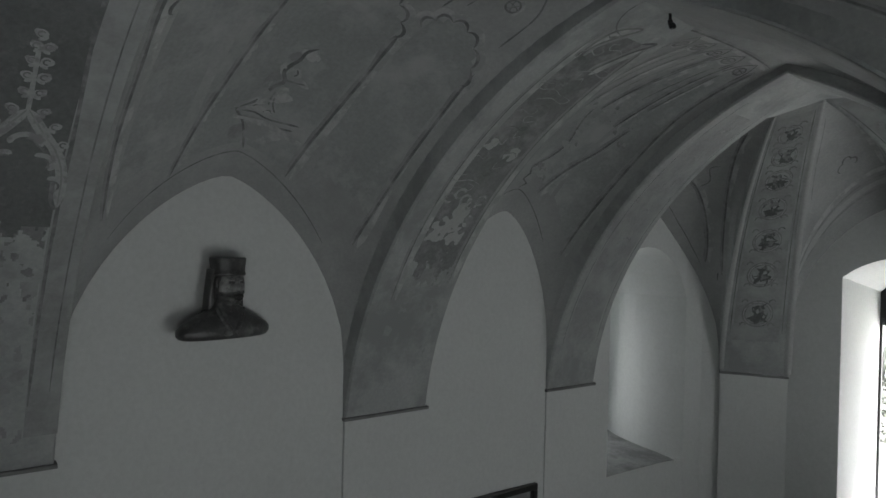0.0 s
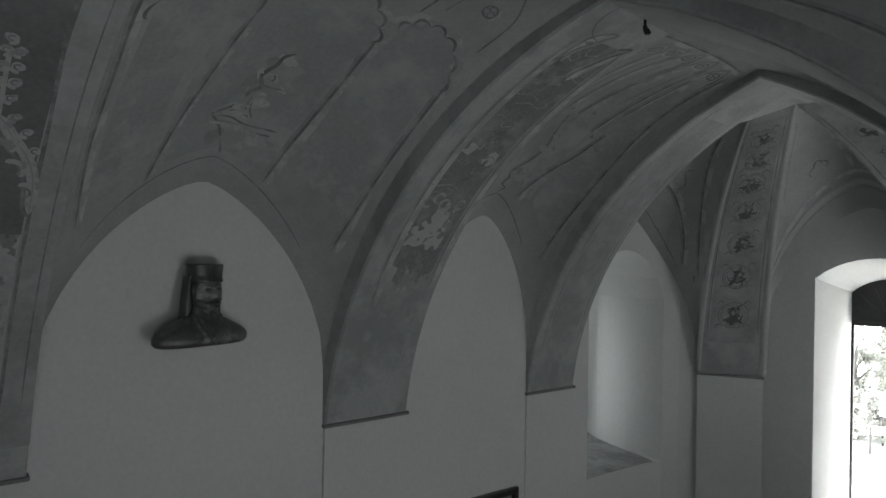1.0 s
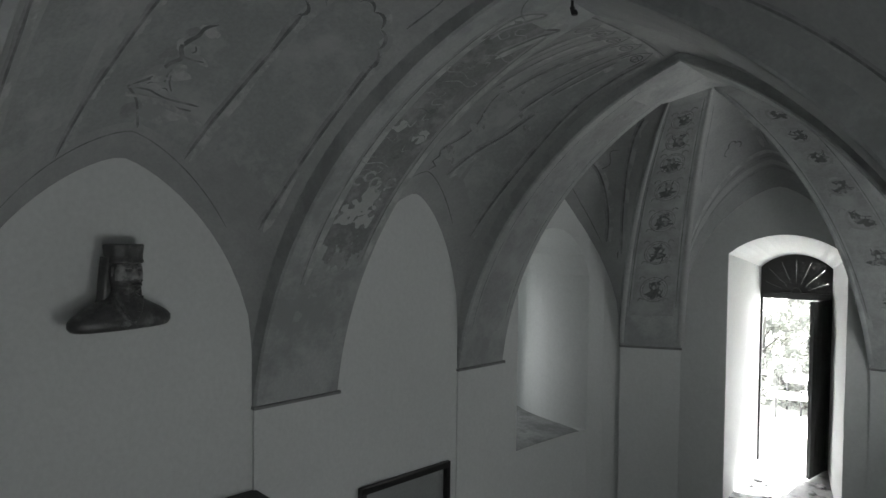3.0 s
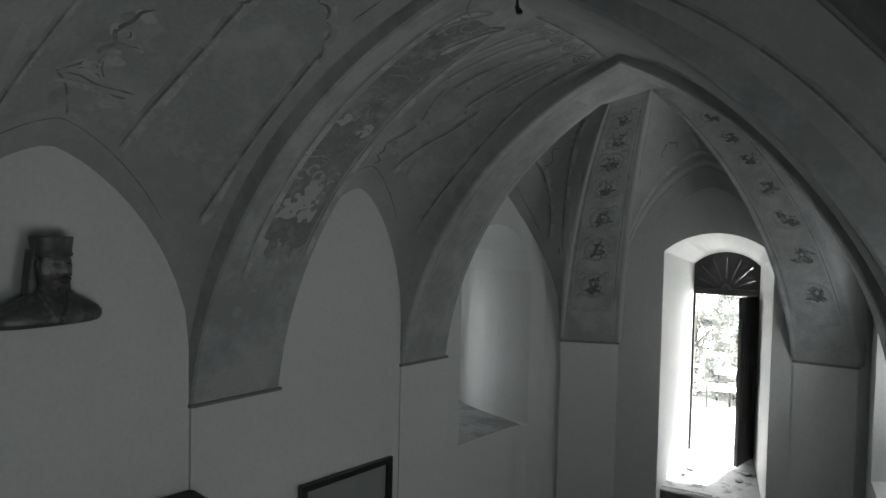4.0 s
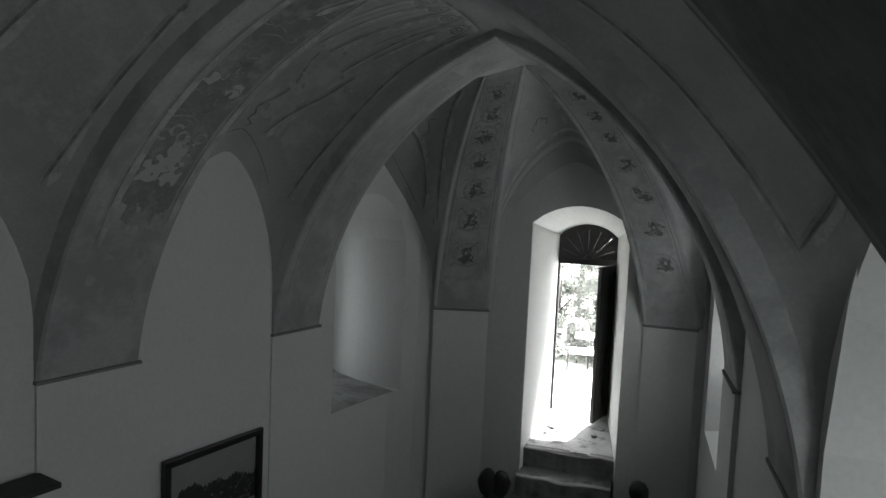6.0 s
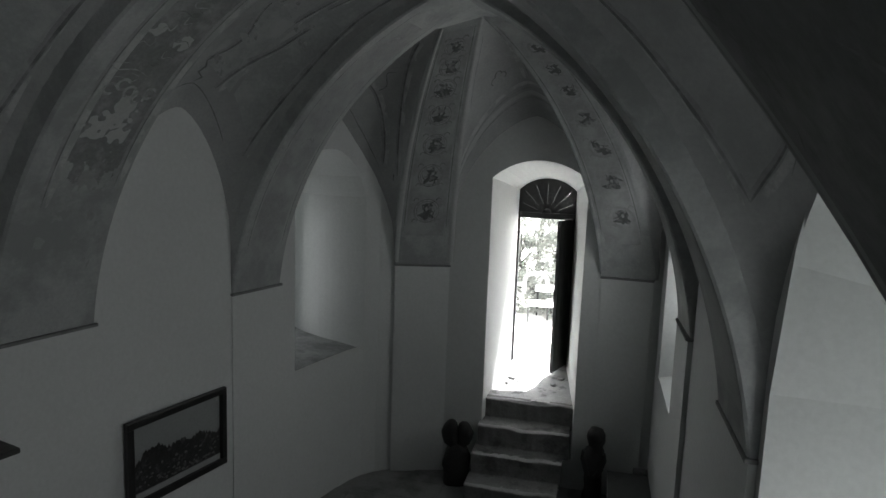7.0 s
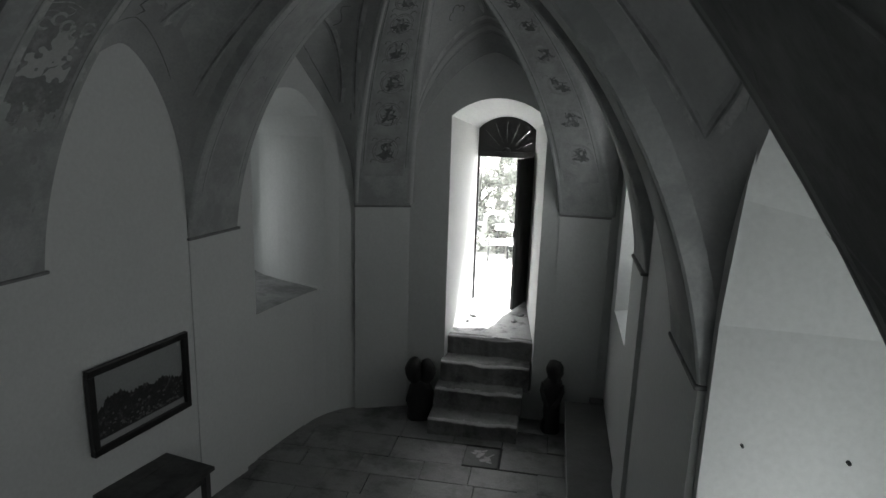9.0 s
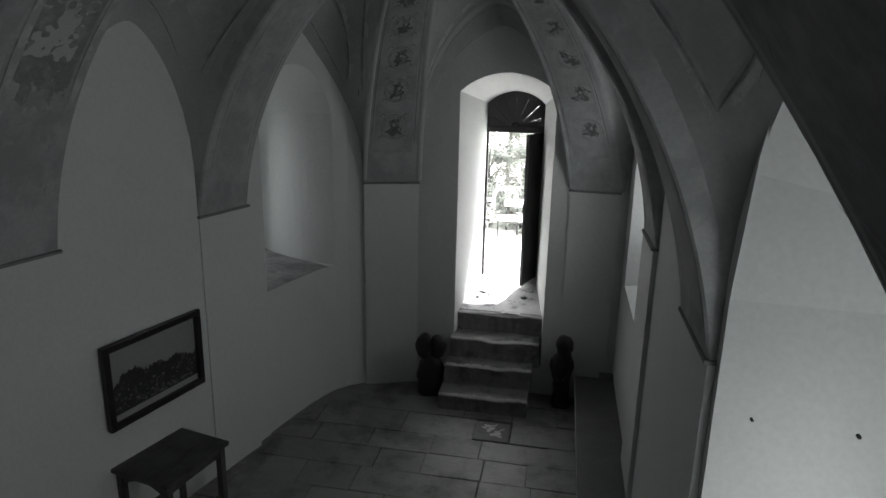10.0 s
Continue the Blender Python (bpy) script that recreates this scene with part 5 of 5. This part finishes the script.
field(s, lambda u, v: v > 0.33 + 0.05 * noise.noise((u * 8, v * 25, 0)) + 0.03 * noise.noise((u * 24, v * 80, 3)), DEEP, 0.26, 0.84, 0.27, 0.93, 60, 200, name="dark_painted_ground")
field(s, lambda u, v: noise.noise((u * 6, v * 24, 9)) + 0.6 * noise.noise((u * 20, v * 75, 5)) > 0.55 - 2.2 * (v - 0.12), FADED, 0.26, 0.84, 0.12, 0.335, 60, 80, name="faded_painted_ground")
line(s, [(0.23, 0.26), (0.225, 0.45), (0.225, 0.70), (0.24, 0.93)], 0.008, pale=True, name="painted_border")
line(s, [(0.87, 0.30), (0.875, 0.50), (0.875, 0.70), (0.86, 0.93)], 0.008, pale=True, name="painted_border")
for name, cu, cv, ru, rv, seed in (("bare_plaster_patch", 0.60, 0.465, 0.13, 0.036, 2), ("bare_plaster_patch", 0.44, 0.425, 0.12, 0.028, 5), ("bare_plaster_patch", 0.66, 0.415, 0.10, 0.022, 8), ("bare_plaster_patch", 0.70, 0.625, 0.09, 0.016, 11), ("bare_plaster_patch", 0.36, 0.64, 0.08, 0.014, 13)):
    field(s, lambda u, v: ((u - cu) / ru) ** 2 + ((v - cv) / rv) ** 2 < 0.85 + 1.5 * noise.noise((u * 14, v * 60, seed)), RIB, cu - ru * 1.3, cu + ru * 1.3, cv - rv * 1.3, cv + rv * 1.3, 60, 60, 0.0042, name)
rt = random.Random(8)
for k in range(22):
    bm = bmesh.new()
    v = 0.50 + k * 0.0195
    sg = 1 if k % 2 else -1
    a, c = rt.uniform(0.03, 0.2), rt.uniform(0.35, 0.72)
    stroke_into(bm, s, smooth_path([(c - sg * a, v), (c - sg * 0.03, v + 0.012), (c + sg * a * 0.7, v + 0.006), (c + sg * a, v + 0.018), (c + sg * 0.04, v + 0.024)]), rt.uniform(0.004, 0.009), 0.0045, taper=True)
    if k % 3 == 0:
        blob_into(bm, s, c + sg * a * 0.7, v + 0.012, oval(0.022, 0.014, n=14, rough=0.8, seed=k), 0.005)
    part("painted_tendril", bm, PAINT_MID if k % 3 else PAINT_DARK, s.owner)
for k in range(5):
    bm = bmesh.new()
    ring_into(bm, s, 0.34 + k * 0.10, 0.505 + 0.012 * math.sin(k * 1.6), 0.032, 0.016, 0.0052, 20, 320)
    part("painted_curl", bm, PAINT_MID, s.owner)
line(s, [(0.30, 0.86), (0.34, 0.93), (0.55, 0.955), (0.36, 0.90), (0.33, 0.86)], 0.014, PAINT_DARK)
line(s, [(0.60, 0.84), (0.74, 0.90), (0.88, 0.94), (0.74, 0.93)], 0.014, PAINT_DARK)
ring = bmesh.new()
ring_into(ring, s, 0.45, 0.985, 0.16, 0.008, 0.005, 90, 270)
part("painted_ring", ring, PAINT_DARK, s.owner)
s = band_surface(1, "r")
field(s, lambda u, v: v > 0.06, FRESCO, 0.03, 0.97, 0.03, 0.97, 10, 40, name="faded_painted_ground")

for side in "lr":
    s = band_surface(2, side)
    field(s, lambda u, v: (u - 0.5) ** 2 / 0.09 + (0.14 - v) ** 2 / 0.003 < 1 or v > 0.14, FADED, 0.18, 0.82, 0.07, 0.86, 20, 60, name="faded_painted_ground")
    line(s, [(0.14, 0.12), (0.14, 0.40), (0.15, 0.70), (0.18, 0.90)], 0.007, pale=False, name="painted_border")
    line(s, [(0.86, 0.12), (0.86, 0.40), (0.85, 0.70), (0.82, 0.90)], 0.007, pale=False, name="painted_border")
    for k in range(5):
        bm = bmesh.new()
        v = 0.42 + k * 0.09
        stroke_into(bm, s, smooth_path([(0.35, v), (0.5, v + 0.03), (0.62, v + 0.02), (0.55, v + 0.055)]), 0.016, 0.0045, taper=True)
        part("painted_tendril", bm, PAINT_SHADE if k % 2 else PAINT_MID, s.owner)

# corner bands: pale edge ribs, borders and a column of medallions
MEDALLIONS = ((0.225, 0.372, 0.50, 0.622, 0.730, 0.818, 0.900), (0.217, 0.342, 0.467, 0.578, 0.683, 0.767, 0.850))
for i in range(2):
    s = corner_surface(i)
    field(s, lambda u, v: v > 0.13, FADED, 0.14, 0.84, 0.10, 0.97, 12, 40, name="faded_painted_ground")
    for e in (0.10, 0.88):
        line(s, [(e, 0.15), (e, 0.40), (e, 0.70), (e, 0.97)], 0.007, pale=False, name="painted_border")
    bm = bmesh.new()
    for e0, e1 in ((-0.03, 0.05), (0.94, 1.05)):
        def rib_at(u, v):
            bulge = (0.008, 0.004)[i] * math.sin(math.pi * u)
            e = lerp(e0, e1, u)
            p, du, dv, nrm = s.frame_at(e, lerp(0.01, 0.99, v))
            return p + nrm * (0.002 + bulge)
        grid(bm, rib_at, 6, 40)
    part("edge_rib", bm, (RIB, FRESCO_BAND)[i], RIBS[i], "pale rounded ribs edging the painted band", smooth=True)
    for k, t in enumerate(MEDALLIONS[i]):
        e = (0.49, 0.58)[i]
        r = (0.108, 0.098)[i] - 0.006 * k
        bm = bmesh.new()
        blob_into(bm, s, e, t, oval(r, r, n=26), 0.0038)
        med = part("painted_medallion", bm, FADED, s.owner, "round painted medallion with a worn dark motif")
        bm = bmesh.new()
        ring_into(bm, s, e, t, r, 0.012, 0.005)
        part("medallion_ring", bm, (PAINT_MID, PAINT_SHADE)[i], med)
        bm = bmesh.new()
        ring_into(bm, s, e, t, r * 1.10, 0.010, 0.0045)
        ring_into(bm, s, e, t, r * 0.92, 0.006, 0.0052)
        for cx, cy in ((-1, 1), (1, 1), (-1, -1), (1, -1)):
            u, v = s.shift(e, t, cx * r * 1.0, cy * r * 1.0)
            ring_into(bm, s, u, v, 0.022, 0.010, 0.0045, 0, 200)
        part("medallion_outline", bm, (SOFT, PAINT_SHADE)[i], med)
        rr = random.Random(i * 20 + k)
        bm = bmesh.new()
        blob_into(bm, s, e, t, oval(r * 0.62, r * 0.34, rr.uniform(-0.2, 0.2) * r, -r * 0.38, n=34, turn=rr.uniform(-0.3, 0.3), rough=1.3, seed=k + 7 * i), 0.0054)
        blob_into(bm, s, e, t, oval(r * 0.30, r * 0.42, rr.uniform(-0.25, 0.25) * r, r * 0.10, n=30, turn=rr.uniform(-0.4, 0.4), rough=1.2, seed=k + 3), 0.0058)
        blob_into(bm, s, e, t, oval(r * 0.40, r * 0.15, rr.uniform(-0.35, 0.35) * r, r * 0.52, n=26, turn=rr.uniform(-0.8, 0.8), rough=1.2, seed=k + 11), 0.0062)
        for _ in range(7):
            x0, y0, an, ln = rr.uniform(-0.6, 0.6) * r, rr.uniform(-0.6, 0.6) * r, rr.uniform(0, 3.14), rr.uniform(0.25, 0.6) * r
            bend = rr.uniform(-0.4, 0.4) * ln
            pts = [s.shift(e, t, x0 + ln * q * math.cos(an) - bend * (1 - q * q) * math.sin(an), y0 + ln * q * math.sin(an) + bend * (1 - q * q) * math.cos(an)) for q in (-1, -0.5, 0, 0.5, 1)]
            stroke_into(bm, s, smooth_path(pts, 3), rr.uniform(0.006, 0.014), 0.0060, taper=True)
        part("medallion_motif", bm, MOTIF, med)
        bm = bmesh.new()
        blob_into(bm, s, e, t, oval(r * 0.14, r * 0.17, rr.uniform(-0.1, 0.25) * r, r * 0.20, n=14, rough=0.4, seed=k), 0.0068)
        part("medallion_light", bm, PAINT_MID, med)


# ---------------------------------------------------------------- the garden outside the door
LEAF = material("sunlit_leaf", (0.17, 0.18, 0.17), (0.30, 0.31, 0.29), 6.0, 0.6, 0.0, 30, rnd=0.25)
leaf_nodes = LEAF.node_tree
shine = leaf_nodes.nodes.new("ShaderNodeBsdfTranslucent")
shine.inputs["Color"].default_value = (0.58, 0.60, 0.56, 1)
blend = leaf_nodes.nodes.new("ShaderNodeMixShader")
blend.inputs["Fac"].default_value = 0.6
leaf_nodes.links.new(leaf_nodes.nodes["Principled BSDF"].outputs[0], blend.inputs[1])
leaf_nodes.links.new(shine.outputs[0], blend.inputs[2])
leaf_nodes.links.new(blend.outputs[0], leaf_nodes.nodes["Material Output"].inputs["Surface"])
BARK = material("bark", (0.10, 0.10, 0.09), (0.18, 0.18, 0.17), 12.0, 0.9, 0.5, 50)
WHITE_METAL = material("white_painted_metal", (0.68, 0.68, 0.68), (0.78, 0.78, 0.78), 9.0, 0.5, 0.1, 60)
DARK_METAL = material("dark_painted_metal", (0.03, 0.03, 0.03), (0.05, 0.05, 0.05), 9.0, 0.5, 0.1, 60)
YARD = 0.80


def shrub(x, y, height, spread, seed, leaves=1500, drop=0.0):
    r = random.Random(seed)
    ob = thing("shrub", "leafy green garden shrub in full sun", "shrub", (x, y, YARD), "shrubs behind the yard")
    bm = bmesh.new()
    rings(bm, [(0.0, 0.06, 0.06, 0, 0), (height * 0.25, 0.045, 0.045, 0.03, 0), (height * 0.55, 0.03, 0.03, -0.02, 0.03), (height * 0.85, 0.012, 0.012, 0.02, 0)], 8)
    for k in range(7):
        a, h = r.uniform(0, 6.3), height * r.uniform(0.25, 0.6)
        p = Vector((0, 0, h))
        q = p + Vector((math.cos(a) * spread * 0.7, math.sin(a) * spread * 0.7, height * 0.25))
        side = Vector((-math.sin(a), math.cos(a), 0)) * 0.02
        vs = [bm.verts.new(c) for c in (p - side, p + side, p + Vector((0, 0, 0.04)), q - side * 0.3, q + side * 0.3, q + Vector((0, 0, 0.012)))]
        for f in ((0, 1, 4, 3), (1, 2, 5, 4), (2, 0, 3, 5)):
            bm.faces.new([vs[i] for i in f])
    part("trunk", bm, BARK, ob)
    verts, faces = [], []
    centres = [(Vector((r.gauss(0, spread * 0.42), r.gauss(0, spread * 0.42), height * (0.10 + 0.85 * r.random() ** 0.8))), spread * r.uniform(0.16, 0.34)) for _ in range(26)]
    for _ in range(leaves):
        c, s = r.choice(centres)
        d = Vector((r.gauss(0, 1), r.gauss(0, 1), r.gauss(0, 0.8))).normalized() * s * r.random() ** 0.4
        p = c + d
        if p.z < 0.02:
            continue
        l, w = r.uniform(0.05, 0.11) * (1 if height > 1 else 0.7), r.uniform(0.014, 0.03) * (1 if height > 1 else 0.7)
        ax = Vector((r.gauss(0, 1), r.gauss(0, 1), r.gauss(-0.5, 0.6))).normalized()
        up = ax.orthogonal().normalized()
        sd = ax.cross(up) * w
        n = len(verts)
        verts += [p, p + ax * l * 0.5 + sd + up * 0.01, p + ax * l, p + ax * l * 0.5 - sd + up * 0.01]
        faces.append((n, n + 1, n + 2, n + 3))
    me = bpy.data.meshes.new("crown")
    me.from_pydata([tuple(v) for v in verts], [], faces)
    me.materials.append(LEAF)
    crown = new("crown", me)
    crown.parent = ob
    return ob


rs = random.Random(3)
for k, (x, y, h, w) in enumerate(((-3.2, 12.4, 3.4, 1.3), (-1.9, 12.9, 3.8, 1.3), (-0.7, 12.6, 3.5, 1.2), (0.5, 12.8, 3.6, 1.3), (-1.35, 10.9, 0.62, 0.5), (-0.45, 10.9, 0.60, 0.5), (-0.95, 10.75, 0.42, 0.45), (-1.9, 10.9, 0.7, 0.55), (0.2, 10.9, 0.7, 0.55), (-1.15, 10.25, 0.30, 0.36), (-0.6, 10.3, 0.28, 0.36), (-1.3, 11.7, 1.3, 0.7), (-0.3, 11.7, 1.2, 0.7), (-2.3, 11.7, 1.4, 0.8), (0.7, 11.7, 1.3, 0.8), (-1.2, 14.6, 4.6, 1.7), (0.6, 14.8, 4.4, 1.7), (-2.9, 14.8, 4.6, 1.7))):
    shrub(x, y, h, w, 30 + k, 5200 if h > 2 else 2600 if h > 1 else 700)


def garden_chair(x, y, turn):
    ob = thing("garden_chair", "low white slatted garden seat on the sunny yard", "chair", (x, y, YARD), "garden seats", turn=turn)
    for sx in (-0.2, 0.2):
        part("leg", box((sx - 0.012, -0.2, 0), (sx + 0.012, -0.176, 0.25), 0.003), DARK_METAL, ob)
        part("leg", box((sx - 0.012, 0.176, 0), (sx + 0.012, 0.2, 0.34), 0.003), DARK_METAL, ob)
    for i in range(5):
        part("seat_slat", box((-0.22, -0.2 + i * 0.082, 0.25), (0.22, -0.135 + i * 0.082, 0.272), 0.004), WHITE_METAL, ob)
    part("back_slat", box((-0.22, 0.165, 0.28), (0.22, 0.183, 0.34), 0.004), WHITE_METAL, ob)


def garden_table(x, y, turn):
    ob = thing("garden_table", "white garden table with thin dark legs", "table", (x, y, YARD), turn=turn)
    part("tabletop", box((-0.40, -0.25, 0.385), (0.40, 0.25, 0.41), 0.006), WHITE_METAL, ob)
    for sx in (-0.36, 0.36):
        for sy in (-0.21, 0.21):
            part("leg", box((sx - 0.014, sy - 0.014, 0), (sx + 0.014, sy + 0.014, 0.385), 0.003), DARK_METAL, ob)


garden_table(-0.47, 10.35, 4)
garden_chair(-0.72, 9.80, 185)
garden_chair(-0.40, 9.98, 172)

# pale arched garden trellis with low rails, behind the seats
trellis = thing("garden_trellis", "white arched garden trellis with low side rails", "trellis", (0, 10.6, YARD))


def rail_path(pts, r, name):
    bm = bmesh.new()
    prev = None
    for i, p in enumerate(pts):
        t = (pts[min(i + 1, len(pts) - 1)] - pts[max(i - 1, 0)]).normalized()
        a = t.cross(Vector((0, 1, 0))).normalized()
        ring = [bm.verts.new(p + (a * math.cos(k * 1.0472) + Vector((0, 1, 0)) * math.sin(k * 1.0472)) * r) for k in range(6)]
        if prev:
            for k in range(6):
                bm.faces.new([prev[k], prev[(k + 1) % 6], ring[(k + 1) % 6], ring[k]])
        prev = ring
    part(name, bm, WHITE_METAL, trellis, smooth=True)


rail_path([Vector((-1.07, 0, 0)), Vector((-1.07, 0, 0.44))] + [Vector((-0.89 - 0.18 * math.cos(radians(a)), 0, 0.48 + 0.10 * math.sin(radians(a)))) for a in range(0, 181, 12)] + [Vector((-0.71, 0, 0.44)), Vector((-0.71, 0, 0))], 0.030, "arch_tube")
for x0, x1 in ((-2.6, -1.10), (-0.68, 0.8)):
    rail_path([Vector((lerp(x0, x1, i / 6), 0, 0.38)) for i in range(7)], 0.035, "side_rail")
    for i in range(4):
        x = lerp(x0, x1, i / 3)
        rail_path([Vector((x, 0, 0)), Vector((x, 0, 0.38))], 0.020, "post")


# ---------------------------------------------------------------- floor slabs
def slab_mesh(w, d, seed):
    bm = bmesh.new()
    r = random.Random(seed)
    add_box(bm, (-w / 2, -d / 2, -0.03), (w / 2, d / 2, 0.0), 0.006)
    for v in bm.verts:
        v.co.z += 0.003 * r.random()
    me = bpy.data.meshes.new("floor_slab")
    bm.to_mesh(me)
    bm.free()
    me.materials.append(STONE_FLOOR)
    return me


floor_ob = bpy.data.objects["floor"]
rnd = random.Random(11)
ROWS = [(2.60, 0.34), (2.94, 0.36), (3.30, 0.32), (3.62, 0.36), (3.98, 0.30), (4.28, 0.33), (4.61, 0.31), (4.92, 0.30), (5.22, 0.37), (5.59, 0.34), (5.93, 0.31)]
EMBLEM_X, EMBLEM_W = -0.645, 0.335
for y, d in ROWS:
    cuts = [-3.6 + rnd.random() * 0.3]
    while cuts[-1] < 0.30:
        cuts.append(cuts[-1] + rnd.uniform(0.36, 0.68))
    if y == 5.22:
        cuts = [c for c in cuts if c < EMBLEM_X - 0.25] + [EMBLEM_X, EMBLEM_X + EMBLEM_W] + [c for c in cuts if c > EMBLEM_X + EMBLEM_W + 0.25]
    for x0, x1 in zip(cuts, cuts[1:]):
        if x1 < max(wall_left(y), -2.42 + 1.6 * max(0.0, y - 5.5)) - 0.30 or (y == 5.22 and x0 == EMBLEM_X):
            continue
        w = x1 - x0
        slab = new("floor_slab", slab_mesh(w - 0.005, d - 0.005, int(y * 50 + x0 * 100)))
        slab.parent = floor_ob
        slab.matrix_basis = pose(x0 + w / 2 + 0.012 * rnd.random(), y + d / 2, rnd.uniform(-0.006, 0.004), rnd.uniform(-0.5, 0.5), rnd.uniform(-0.5, 0.5), rnd.uniform(-0.7, 0.7))

# the slab with a pale inlaid emblem
EMBLEM_GROUND = material("emblem_slab", (0.12, 0.12, 0.12), (0.18, 0.18, 0.18), 8.0, 0.7, 0.3, 60)
EMBLEM_PALE = material("pale_inlay", (0.45, 0.45, 0.45), (0.6, 0.6, 0.6), 14.0, 0.7, 0.2, 60)
bm = bmesh.new()
add_box(bm, (-EMBLEM_W / 2 + 0.007, -0.163, -0.03), (EMBLEM_W / 2 - 0.007, 0.163, 0.0), 0.006)
me = bpy.data.meshes.new("emblem_slab")
bm.to_mesh(me)
bm.free()
me.materials.append(EMBLEM_GROUND)
em = new("emblem_slab", me)
em.parent = floor_ob
em.matrix_basis = pose(EMBLEM_X + EMBLEM_W / 2, 5.395, 0.002, 0, 0, 0)
tagged(em, "dark floor slab with a pale inlaid emblem")
for cx, cy, rx, ry, turn, seed in ((-0.02, 0.02, 0.055, 0.030, 0.9, 1), (-0.045, 0.085, 0.035, 0.028, 0.2, 2), (0.015, 0.10, 0.030, 0.014, 0.6, 3), (-0.075, 0.045, 0.030, 0.011, -0.4, 4), (0.055, -0.02, 0.050, 0.016, -0.7, 5), (0.02, -0.06, 0.050, 0.022, 0.3, 6), (0.075, -0.085, 0.032, 0.014, -0.3, 7), (0.085, 0.03, 0.040, 0.010, 0.9, 8)):
    bm = bmesh.new()
    bm.faces.new([bm.verts.new((x, y, 0.0045)) for x, y in oval(rx, ry, cx, cy, 20, turn, 0.6, seed)])
    piece = finish(bm, "inlay", EMBLEM_PALE)
    piece.parent = em
